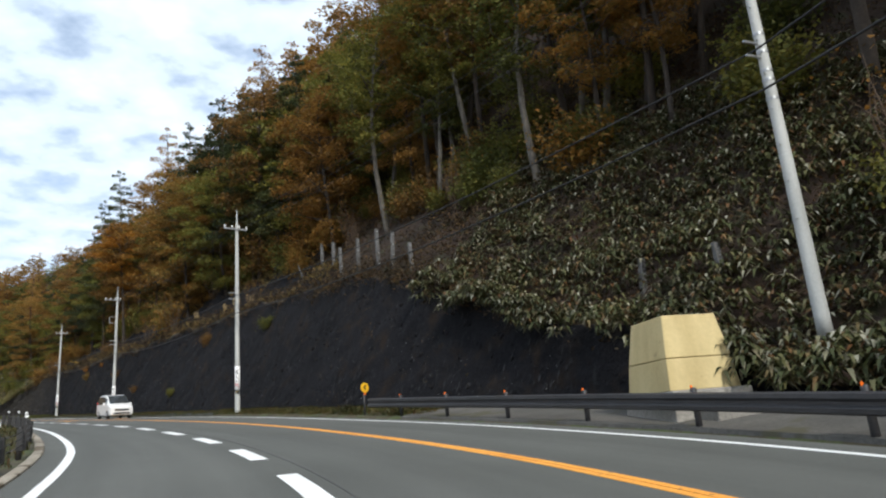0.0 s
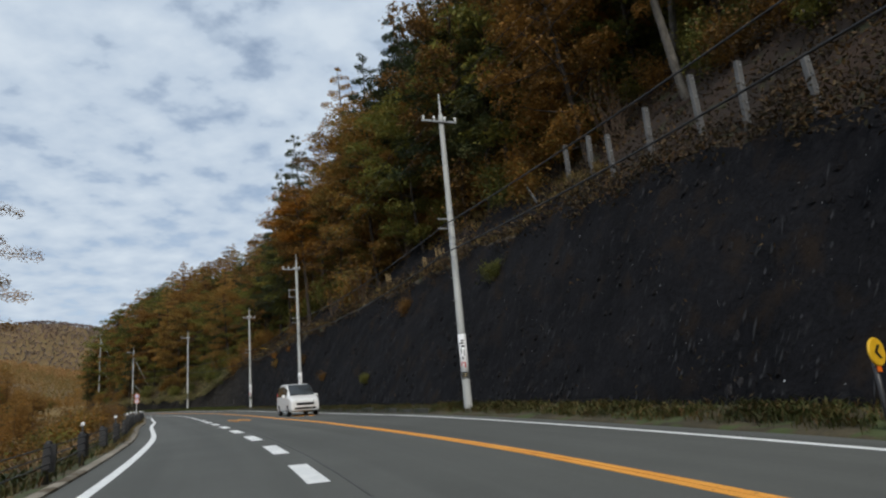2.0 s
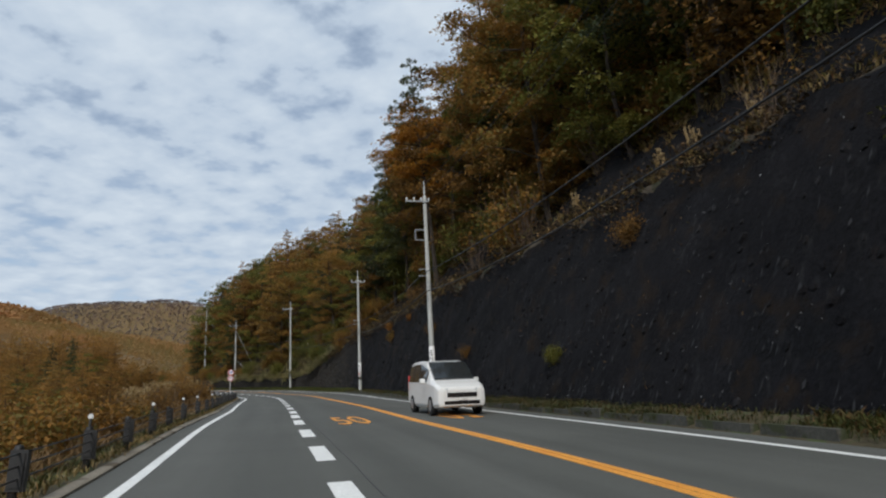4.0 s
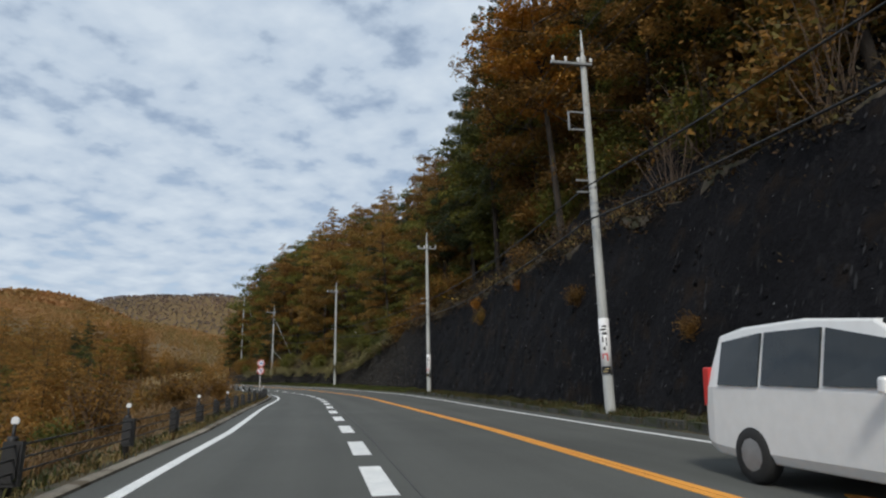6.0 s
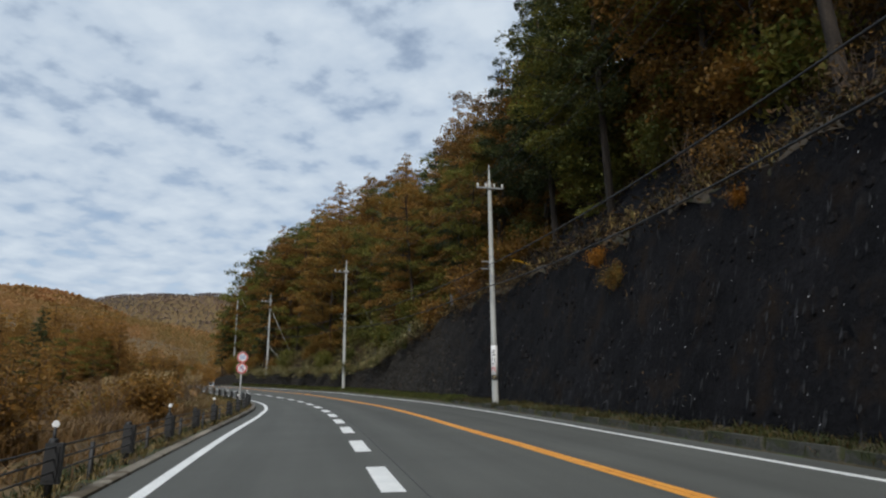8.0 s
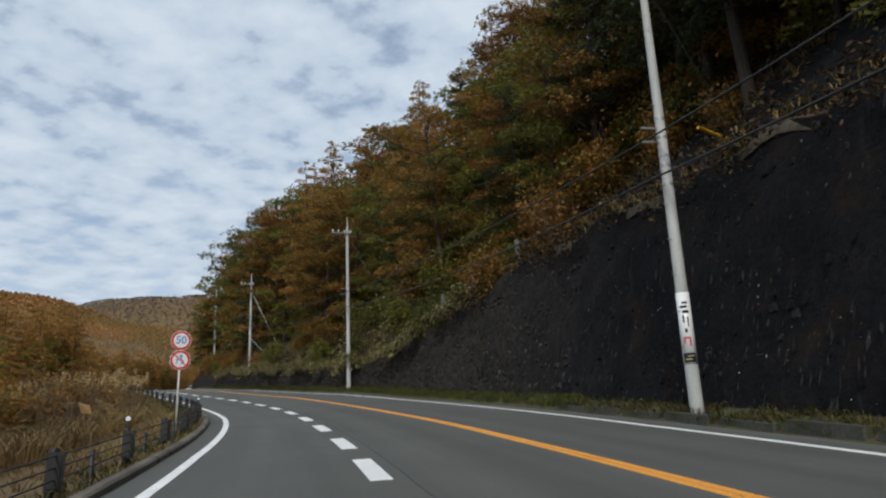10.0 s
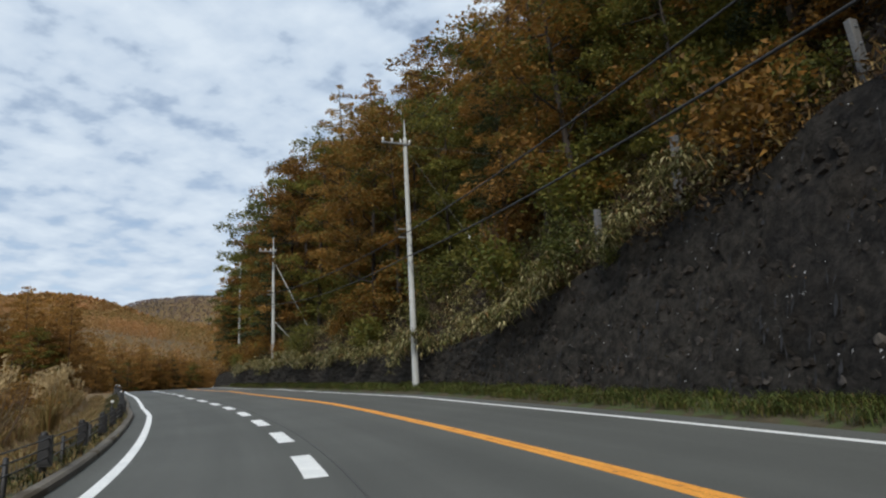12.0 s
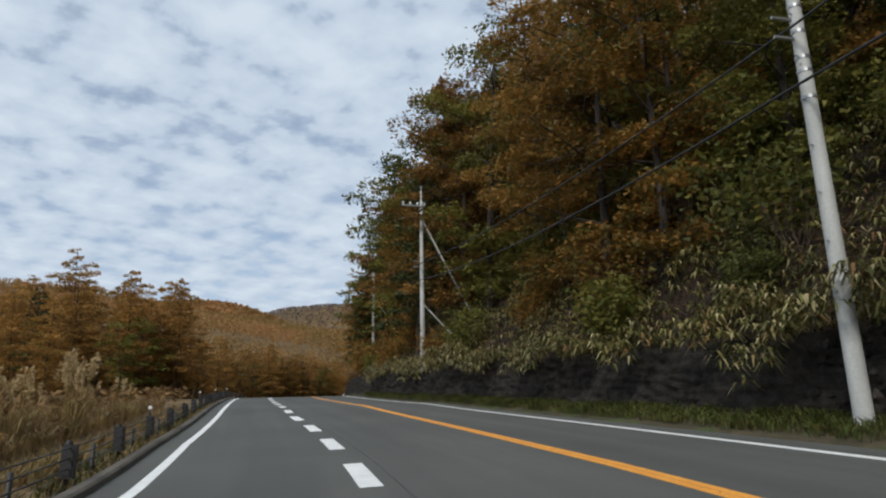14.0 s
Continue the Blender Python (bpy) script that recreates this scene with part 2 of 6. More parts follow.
CONCRETE = surface("grey_concrete", (0.2, 0.19, 0.17), (0.36, 0.34, 0.31), 0.8, 18.0, 0.9, 0.3, 0.008, spots=(1.6, 0.62, (0.1, 0.095, 0.08)))
SHOULDER = surface("shoulder_concrete", (0.055, 0.052, 0.046), (0.115, 0.108, 0.097), 0.5, 14.0, 0.9, 0.3, 0.008, spots=(0.9, 0.6, (0.07, 0.065, 0.04)))
YELLOW = plain("yellow_sheet", (0.75, 0.43, 0.02), 0.4)
ORANGE = plain("orange_reflector", (0.85, 0.16, 0.01), 0.3)
WHITE = plain("white_enamel", (0.78, 0.78, 0.78), 0.35, 0, 0.05)
BLACK = plain("black_enamel", (0.012, 0.012, 0.013), 0.4)
SIGN_RED = plain("sign_red", (0.55, 0.035, 0.03), 0.35, 0, 0.08)
SIGN_BLUE = plain("sign_blue", (0.03, 0.16, 0.48), 0.35, 0, 0.08)
BARK = surface("brown_bark", (0.016, 0.012, 0.009), (0.06, 0.046, 0.036), 1.2, 14.0, 0.95, 0.8, 0.03, stretch=(4, 4, 0.6))
PALE_BARK = surface("pale_bark", (0.05, 0.044, 0.036), (0.15, 0.135, 0.115), 1.4, 16.0, 0.9, 0.6, 0.02, stretch=(3, 3, 1.2))
TWIG = surface("dry_twig", (0.07, 0.045, 0.028), (0.17, 0.12, 0.085), 1.0, 20.0, 0.95, 0.3, 0.005)
RUST = foliage("rust_leaves", [(0.15, (0.1, 0.06, 0.02)), (0.4, (0.2, 0.112, 0.03)), (0.62, (0.32, 0.16, 0.034)), (0.85, (0.16, 0.132, 0.036))], trans=0.35)
OLIVE = foliage("olive_leaves", [(0.15, (0.06, 0.075, 0.022)), (0.45, (0.125, 0.135, 0.032)), (0.7, (0.22, 0.19, 0.04)), (0.9, (0.12, 0.155, 0.034))], trans=0.35)
LARCH = foliage("larch_needles", [(0.15, (0.23, 0.128, 0.038)), (0.45, (0.36, 0.195, 0.053)), (0.7, (0.43, 0.245, 0.068)), (0.9, (0.26, 0.19, 0.058))], trans=0.38)
PINE = foliage("dark_pine_needles", [(0.2, (0.03, 0.045, 0.02)), (0.6, (0.055, 0.075, 0.028)), (0.9, (0.11, 0.11, 0.036))], trans=0.2)
GOLD = foliage("golden_orange_leaves", [(0.2, (0.26, 0.11, 0.015)), (0.6, (0.38, 0.17, 0.022)), (0.9, (0.42, 0.24, 0.04))])
SASA = foliage("bamboo_grass_blades", [(0.1, (0.05, 0.055, 0.016)), (0.35, (0.115, 0.12, 0.035)), (0.55, (0.19, 0.175, 0.06)), (0.7, (0.46, 0.41, 0.24)), (0.85, (0.22, 0.19, 0.08)), (0.95, (0.2, 0.11, 0.045))], island=0.97, trans=0.2, rough=0.5)
SASA_RIMMED = foliage("rimmed_bamboo_grass", [(0.1, (0.035, 0.045, 0.018)), (0.4, (0.075, 0.085, 0.034)), (0.65, (0.13, 0.125, 0.06)), (0.78, (0.36, 0.36, 0.3)), (0.86, (0.14, 0.11, 0.05)), (0.96, (0.15, 0.07, 0.03))], island=0.97, trans=0.2, rough=0.5)
GRASS = foliage("verge_grass", [(0.1, (0.03, 0.042, 0.012)), (0.45, (0.06, 0.068, 0.02)), (0.75, (0.105, 0.085, 0.034)), (0.95, (0.12, 0.064, 0.028))], island=0.95, patch=0.5, tints=((0.55, 0.6, 0.55), (1.2, 1.15, 1.0)))
LUSH = foliage("lush_green_grass", [(0.1, (0.045, 0.075, 0.018)), (0.5, (0.095, 0.125, 0.03)), (0.8, (0.15, 0.15, 0.04)), (0.95, (0.14, 0.09, 0.04))], island=0.95, patch=0.5)
DRY_GRASS = foliage("dry_grass", [(0.1, (0.17, 0.12, 0.05)), (0.35, (0.3, 0.21, 0.09)), (0.6, (0.17, 0.16, 0.05)), (0.8, (0.4, 0.3, 0.14)), (0.95, (0.26, 0.14, 0.06))], island=0.95)
BRUSH = foliage("brown_bank_brush", [(0.1, (0.12, 0.074, 0.035)), (0.4, (0.21, 0.125, 0.056)), (0.65, (0.29, 0.18, 0.084)), (0.85, (0.13, 0.095, 0.04)), (0.95, (0.26, 0.17, 0.085))], island=0.95)
PLUME = foliage("pampas_plume", [(0.2, (0.42, 0.31, 0.16)), (0.8, (0.58, 0.46, 0.27))], island=0.9)
# autumn leaves paled and dulled: distance haze is mixed into the colour
FAR_LEAF = foliage("hazed_far_leaves", [(0.1, (0.25, 0.155, 0.068)), (0.4, (0.36, 0.2, 0.085)), (0.7, (0.43, 0.23, 0.095)), (0.95, (0.31, 0.215, 0.085))], island=0.35, trans=0.3, patch=0.016, tints=((0.5, 0.66, 0.5), (1.06, 0.98, 0.95)))
NEAR_WOOD = foliage("valley_forest_leaves", [(0.08, (0.09, 0.08, 0.03)), (0.3, (0.22, 0.125, 0.034)), (0.55, (0.36, 0.185, 0.045)), (0.75, (0.25, 0.17, 0.045)), (0.95, (0.1, 0.115, 0.038))], island=0.6, trans=0.25, patch=0.035, tints=((0.6, 0.85, 0.55), (1.3, 1.1, 0.95)))
# the mountain's haze is painted: leaf colours turned grey and pale
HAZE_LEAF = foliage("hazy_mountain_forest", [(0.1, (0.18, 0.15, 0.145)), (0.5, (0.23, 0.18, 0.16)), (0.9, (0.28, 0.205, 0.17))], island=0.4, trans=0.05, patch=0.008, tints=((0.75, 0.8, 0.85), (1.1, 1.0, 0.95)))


# ---- mesh helpers ----
class Soup:
    """Vertices and faces gathered from rows of points."""

    def __init__(self):
        self.v, self.f, self.n = [], [], 0

    def add(self, verts, faces):
        verts = np.asarray(verts, float).reshape(-1, 3)
        self.v.append(verts)
        self.f.extend([tuple(int(i) + self.n for i in q) for q in faces])
        self.n += len(verts)

    def quads(self, verts):
        """verts: n x 4 x 3"""
        verts = np.asarray(verts, float)
        k = len(verts)
        self.v.append(verts.reshape(-1, 3))
        idx = (np.arange(k * 4).reshape(k, 4) + self.n).tolist()
        self.f.extend([tuple(q) for q in idx])
        self.n += k * 4

    def tris(self, verts):
        """verts: n x 3 x 3"""
        verts = np.asarray(verts, float)
        k = len(verts)
        self.v.append(verts.reshape(-1, 3))
        self.f.extend([tuple(q) for q in (np.arange(k * 3).reshape(k, 3) + self.n).tolist()])
        self.n += k * 3

    def tube(self, pts, radii, sides=6, cap=False):
        pts = [Vector(p) for p in pts]
        rings = []
        for i, p in enumerate(pts):
            d = (pts[min(i + 1, len(pts) - 1)] - pts[max(i - 1, 0)]).normalized()
            a = d.cross(Vector((0.13, 0.97, 0.2))).normalized()
            b = d.cross(a)
            for k in range(sides):
                w = 2 * math.pi * k / sides
                rings.append(p + (a * math.cos(w) + b * math.sin(w)) * radii[i])
        fs = []
        for i in range(len(pts) - 1):
            for k in range(sides):
                q = (k + 1) % sides
                fs.append((i * sides + k, i * sides + q, (i + 1) * sides + q, (i + 1) * sides + k))
        if cap:
            fs.append(tuple(range(sides)))
            fs.append(tuple((len(pts) - 1) * sides + k for k in range(sides)))
        self.add([tuple(r) for r in rings], fs)

    def box(self, m, sx, sy, sz, top=1.0):
        """A box with its foot at the pose m; top scales its upper face."""
        vs = []
        for z, k in ((0, 1.0), (sz, top)):
            for x, y in ((-1, -1), (1, -1), (1, 1), (-1, 1)):
                vs.append(tuple(m @ Vector((x * sx / 2 * k, y * sy / 2 * k, z))))
        self.add(vs, [(3, 2, 1, 0), (4, 5, 6, 7), (0, 1, 5, 4), (1, 2, 6, 5), (2, 3, 7, 6), (3, 0, 4, 7)])

    def mesh(self, name, mat, smooth=False):
        me = bpy.data.meshes.new(name)
        me.from_pydata(np.concatenate(self.v).tolist() if self.v else [], [], self.f)
        if mat:
            me.materials.append(mat)
        if smooth:
            me.polygons.foreach_set("use_smooth", [True] * len(me.polygons))
        me.update()
        return me


def part(name, shape, mat, parent=None, label="", smooth=False, bevel=0.0):
    """One mesh object from a Soup, a bmesh or a mesh, under a thing or a part."""
    if isinstance(shape, Soup):
        me = shape.mesh(name, mat, smooth)
    elif isinstance(shape, bmesh.types.BMesh):
        me = bpy.data.meshes.new(name)
        bmesh.ops.recalc_face_normals(shape, faces=shape.faces)
        shape.to_mesh(me)
        shape.free()
        me.materials.append(mat)
        if smooth:
            me.polygons.foreach_set("use_smooth", [True] * len(me.polygons))
    else:
        me = shape
    ob = new(name, me)
    ob.parent = parent
    if bevel:
        bv = ob.modifiers.new("bevel", "BEVEL")
        bv.width, bv.segments, bv.limit_method = bevel, 2, "ANGLE"
    return tagged(ob, label)


def thing(name, m, label, category, group="", kind=""):
    ob = new(name)
    ob.empty_display_size = 0.2
    ob.matrix_basis = m
    return tagged(ob, label, category, group, kind)


def lathe(rows, sides=24):
    """A turned shape round z from rows of (radius, height)."""
    s = Soup()
    vs, fs = [], []
    for r, h in rows:
        for k in range(sides):
            a = 2 * math.pi * k / sides
            vs.append((r * math.cos(a), r * math.sin(a), h))
    for i in range(len(rows) - 1):
        for k in range(sides):
            q = (k + 1) % sides
            fs.append((i * sides + k, i * sides + q, (i + 1) * sides + q, (i + 1) * sides + k))
    fs.append(tuple(range(sides - 1, -1, -1)))
    fs.append(tuple((len(rows) - 1) * sides + k for k in range(sides)))
    s.add(vs, fs)
    return s


# ---- the road's line: s metres along it, u metres to the right of the driver's eye ----
WAY = [(0.00, 0.00), (-3.49, 8.74), (-7.92, 16.83), (-13.03, 24.26), (-18.61, 31.45), (-25.30, 39.43), (-32.41, 47.04), (-39.79, 55.18), (-44.17, 60.06), (-50.63, 67.16), (-57.01, 74.33), (-61.54, 79.59), (-64.88, 83.35), (-68.38, 86.99), (-72.04, 90.45), (-75.90, 93.75), (-79.90, 96.79), (-84.03, 99.71)]


def make_line():
    pts = [np.array(p) for p in WAY]
    p, h = pts[0].copy(), 17.5
    for k in range(30):
        h -= 0.95
        p = p - 2.0 * np.array((-math.sin(radians(h)), math.cos(radians(h))))
        pts.insert(0, p.copy())
    p, s = pts[-1].copy(), 131.6
    for k in range(90):
        h = np.interp(s, AHEAD_S, AHEAD_H)
        p = p + 2.0 * np.array((-math.sin(radians(h)), math.cos(radians(h))))
        s += 2.0
        pts.append(p.copy())
    pts = np.array(pts)
    chord = np.concatenate([[0], np.cumsum(np.linalg.norm(np.diff(pts, axis=0), axis=1))])
    # smooth resampling: Catmull-Rom, then a light running mean
    fine = np.arange(0, chord[-1], 0.5)
    out = []
    for d in fine:
        i = min(max(int(np.searchsorted(chord, d, side="right")) - 1, 0), len(pts) - 2)
        t = (d - chord[i]) / (chord[i + 1] - chord[i])
        a, b, c, e = pts[max(i - 1, 0)], pts[i], pts[i + 1], pts[min(i + 2, len(pts) - 1)]
        m1 = (c - a) / (chord[i + 1] - chord[max(i - 1, 0)]) * (chord[i + 1] - chord[i])
        m2 = (e - b) / (chord[min(i + 2, len(pts) - 1)] - chord[i]) * (chord[i + 1] - chord[i])
        out.append((2 * t ** 3 - 3 * t * t + 1) * b + (t ** 3 - 2 * t * t + t) * m1 + (3 * t * t - 2 * t ** 3) * c + (t ** 3 - t * t) * m2)
    out = np.array(out)
    ker = np.ones(17) / 17
    sm = out.copy()
    for j in (0, 1):
        sm[8:-8, j] = np.convolve(out[:, j], ker, "valid")
    arc = np.concatenate([[0], np.cumsum(np.linalg.norm(np.diff(sm, axis=0), axis=1))])
    zero = arc[np.argmin(np.linalg.norm(sm, axis=1))]
    return arc - zero, sm


AHEAD_S = [131, 140, 152, 168, 184, 200, 214, 230, 250, 330]
AHEAD_H = [55.2, 56.5, 58.5, 60.0, 59.5, 57.0, 53.5, 42.0, 28.0, 22.0]
LS, LXY = make_line()
LT = np.gradient(LXY, axis=0)
LT /= np.linalg.norm(LT, axis=1)[:, None]


def road_z(s):
    q = np.clip(s, -48, 165) / 100.0
    return 1.303 * q ** 3 + -3.427 * q ** 2 + 8.504 * q + -0.046 + 0.06 * np.clip(s - 165, 0, 32) + 0.03 * np.clip(s - 197, 0, 500)


def bank(s):
    """How the bends tilt the road."""
    return np.interp(s, [-60, 0, 25, 48, 72, 104, 120, 138, 172, 330], BANK)


BANK = [0.0, 0.0, 0.0, 0.0, 0.0, 0.015, 0.025, 0.043, 0.015, 0.0]


def at(s, u, dz=0.0):
    """World points for arrays of s, u and a height over the road."""
    s, u, dz = np.broadcast_arrays(np.asarray(s, float), np.asarray(u, float), np.asarray(dz, float))
    x, y = np.interp(s, LS, LXY[:, 0]), np.interp(s, LS, LXY[:, 1])
    tx, ty = np.interp(s, LS, LT[:, 0]), np.interp(s, LS, LT[:, 1])
    return np.stack([x + u * ty, y - u * tx, road_z(s) + bank(s) * np.clip(u, -8, 13) + dz], -1)


def spot(s, u, dz=0.0, turn=0.0):
    """A pose on the ground beside the road, y along it."""
    p = at(s, u, dz)
    h = math.degrees(math.atan2(-float(np.interp(s, LS, LT[:, 0])), float(np.interp(s, LS, LT[:, 1]))))
    return pose(float(p[0]), float(p[1]), float(p[2]), 0, 0, h + turn)


def locate(x, y):
    """s and u for arrays of world x, y."""
    x, y = np.asarray(x, float).ravel(), np.asarray(y, float).ravel()
    q = LXY[::4]
    i = np.empty(len(x), int)
    for k in range(0, len(x), 4000):
        d = (x[k:k + 4000, None] - q[None, :, 0]) ** 2 + (y[k:k + 4000, None] - q[None, :, 1]) ** 2
        i[k:k + 4000] = d.argmin(1)
    i *= 4
    vx, vy = x - LXY[i, 0], y - LXY[i, 1]
    return LS[i] + vx * LT[i, 0] + vy * LT[i, 1], vx * LT[i, 1] - vy * LT[i, 0]


def curve_of(table):
    xs, ys = [a for a, b in table], [b for a, b in table]
    return lambda s: np.interp(s, xs, ys)


left_line = curve_of([(-60, -2.25), (0, -2.25), (12, -2.3), (19, -2.2), (27, -2.22), (36, -2.15), (43, -2.12), (50, -2.15), (61, -2.05), (73, -1.83), (83, -1.92), (106, -2.22), (114, -2.17), (121, -2.1), (142, -2.15), (149, -2.4), (175, -2.5), (345, -2.8)])
dash_line = curve_of([(-60, 0.95), (9, 0.95), (11, 0.93), (16, 0.87), (21, 0.8), (31, 0.7), (36, 0.65), (41, 0.54), (46, 0.46), (51, 0.53), (56, 0.67), (61, 0.76), (69, 0.9), (79, 0.96), (85, 1), (90, 1), (95, 0.95), (108, 0.49), (113, 0.4), (118, 0.44), (123, 0.55), (128, 0.69), (133, 0.78), (138, 0.83), (143, 0.79), (148, 0.67), (153, 0.52), (158, 0.27), (170, 0.14), (345, 0)])
orange_line = curve_of([(-60, 4.5), (9, 4.5), (18, 4.3), (29, 4.33), (36, 4.2), (42, 4.06), (50, 4.15), (57, 4.25), (72, 4.58), (88, 4.5), (98, 4.25), (106, 3.97), (112, 3.85), (117, 3.78), (122, 3.87), (127, 4.05), (133, 4.3), (141, 4.45), (148, 4.35), (160, 4.1), (175, 4), (345, 3.8)])
right_line = curve_of([(-60, 7.9), (9.5, 7.9), (22, 7.6), (25, 7.5), (41, 7.55), (54, 7.7), (73, 7.65), (94, 7.7), (106, 7.4), (117, 7.4), (125, 7.5), (136, 7.6), (143, 7.55), (149, 7.5), (159, 7.2), (174, 7.05), (345, 6.8)])
wall_foot = curve_of([(-48, 11.5), (10, 11.3), (18, 10.8), (24, 10.3), (30, 9.9), (56, 9.7), (75, 9.45), (92, 9.35), (106, 9.35), (120, 9.35), (132, 9.5), (144, 9.6), (158, 8.9), (166, 8.1), (185, 7.95), (345, 8.2)])
wall_base = curve_of([(-48, 1), (6, 0.5), (11, 0.8), (13.6, 2.3), (14.5, 2.45), (17.5, 2.8), (20, 3.5), (22, 4.2), (24.5, 5), (28, 6.1), (31, 7.0), (36.8, 7.6), (44, 8.0), (52, 7.85), (60, 7.6), (80, 6.6), (100, 6.64), (112, 6.56), (120, 5.76), (124, 4.9), (129.5, 3.7), (132, 3.1), (134.5, 2.4), (137, 2.1), (141, 1.9), (192, 1.8), (280, 2)])
wall_lean = curve_of([(-60, 0.28), (14, 0.3), (22, 0.38), (30, 0.45), (48, 0.46), (60, 0.42), (80, 0.22), (100, 0.22), (128, 0.18), (280, 0.25)])


def wall_high(s):
    """Height of the stone face over the road, with an uneven crest."""
    s = np.asarray(s, float)
    k = np.clip((wall_base(s) - 2.0) / 3.0, 0, 1)
    return wall_base(s) + k * (0.16 * np.sin(s * 0.9 + 1.0) + 0.12 * np.sin(s * 2.3) + 0.1 * np.sin(s * 0.37 + 2.0))


def crest(s):
    return wall_foot(s) + wall_high(s) * wall_lean(s)


def hill_height(s, u):
    """Height over the road of the slope above the wall."""
    d = np.maximum(u - crest(s), 0)
    return wall_high(s) + np.where(d < 28, np.maximum(d - 0.7, 0) * 1.18, 32.2 + (d - 28) * 0.5)


bare_band = curve_of([(-60, 0), (38, 0), (44, 1.3), (50, 2.4), (60, 3.0), (72, 2.6), (90, 2.4), (106, 2.4), (113, 1.4), (118, 0), (345, 0)])    # breadth of the dark slope above the ledge that carries painted tree shade


valley = curve_of([(-48, 4), (32, 4.8), (88, 5.2), (112, 3.2), (136, 1.28), (160, 0.64), (276, 0.4)])
bank_flat = curve_of([(-48, -4), (16, -3.84), (36, -3.44), (60, -4.0), (80, -5.2), (100, -7.2), (112, -8.2), (136, -8.6), (276, -8.6)])


def left_height(s, u):
    """Height over the road of the ground on the valley side."""
    d = np.maximum(bank_flat(s) - u, 0)
    return -0.05 - valley(s) * (1 - np.exp(-d / 7.5)) - 0.02 * np.minimum(d, 60)


# ---- ground, road, hill ----
RNG = np.random.default_rng(7)


def wave(x, y, k, seed=0.0):
    """Cheap rolling noise for arrays."""
    return (np.sin(x * k + 1.3 + seed) * np.cos(y * k * 0.83 + 2.1 * seed) + 0.5 * np.sin(x * k * 2.3 + y * k * 1.9 + seed * 3) + 0.3 * np.cos(y * k * 4.1 - x * k * 3.3 + seed)) / 1.8


def terrain_z(x, y):
    x, y = np.asarray(x, float), np.asarray(y, float)
    s, u = locate(x, y)
    far = np.hypot(x - np.interp(s, LS, LXY[:, 0]), y - np.interp(s, LS, LXY[:, 1]))
    base = road_z(s)
    plane = 0.055 * np.clip(-0.68 * x + 0.73 * y, -100, 420)
    k = np.clip((far - 45) / 120, 0, 1)
    z = base + np.where(u < 0, left_height(s, u) + bank(s) * -6, -2.5) + wave(x, y, 0.12) * np.clip((-u - 5) / 16, 0, 1) * 0.8
    z = z * (1 - k) + (plane - 7) * k
    # the land rises again across the valley, to wooded ridges and a mountain
    z = z + 20 * (1 - np.exp(-(np.maximum(far - 110, 0) / 300) ** 1.5)) + wave(x, y, 0.012, 2) * 7 * np.clip((far - 80) / 200, 0, 1)
    for cx, cy, rx, ry, turn, h in HILLS:
        a = radians(turn)
        px, py = (x - cx) * math.cos(a) + (y - cy) * math.sin(a), -(x - cx) * math.sin(a) + (y - cy) * math.cos(a)
        z = z + h * np.exp(-(px / rx) ** 2 - (py / ry) ** 2) * np.clip((far - 60) / 120, 0, 1)
    z = np.where((u > 12) & (s > -50) & (s < 330) & (far < 160), np.minimum(z, base - 2.5), z)
    z = np.where((u > -3.4) & (u <= 12) & (far < 20), base - 0.7, z)
    return z


HILLS = ((-616, 251, 268, 391, 32, 68), (-668, 628, 437, 203, 28, 21), (-1038, 569, 261, 197, -35, 123), (-2003, 1895, 474, 378, 45, 397), (-2430, 1464, 386, 404, 102, 310), (-1080, 940, 380, 170, 20, 55))


def axis(lo, hi, step, far):
    mid = list(np.arange(lo, hi, step))
    a, b, g = [lo], [hi], step
    while a[-1] > -far:
        g *= 1.065
        a.append(a[-1] - g)
    g = step
    while b[-1] < far:
        g *= 1.065
        b.append(b[-1] + g)
    return np.array(a[::-1][:-1] + mid + b)


def build_ground():
    xs, ys = axis(-330, 60, 3.0, 4500), axis(-80, 300, 3.0, 4500)
    gx, gy = np.meshgrid(xs, ys)
    gz = terrain_z(gx.ravel(), gy.ravel())
    v = np.stack([gx.ravel(), gy.ravel(), gz], 1)
    w = len(xs)
    f = [(j * w + i, j * w + i + 1, (j + 1) * w + i + 1, (j + 1) * w + i) for j in range(len(ys) - 1) for i in range(w - 1)]
    s = Soup()
    s.add(v, f)
    tagged(part("ground", s, GROUND, smooth=True), "brown and olive valley floor rising to wooded hills", "ground", kind="structure")


def strip(s0, s1, step, cols):
    """A sheet along the road; cols: functions of s that give u and height."""
    ss = np.arange(s0, s1 + 1e-6, step)
    pts = np.stack([at(ss, u(ss) if callable(u) else u, h(ss) if callable(h) else h) for u, h in cols], 1)
    n, m = pts.shape[:2]
    f = [(i * m + j, i * m + j + 1, (i + 1) * m + j + 1, (i + 1) * m + j) for i in range(n - 1) for j in range(m - 1)]
    so = Soup()
    so.add(pts.reshape(-1, 3), f)
    return so


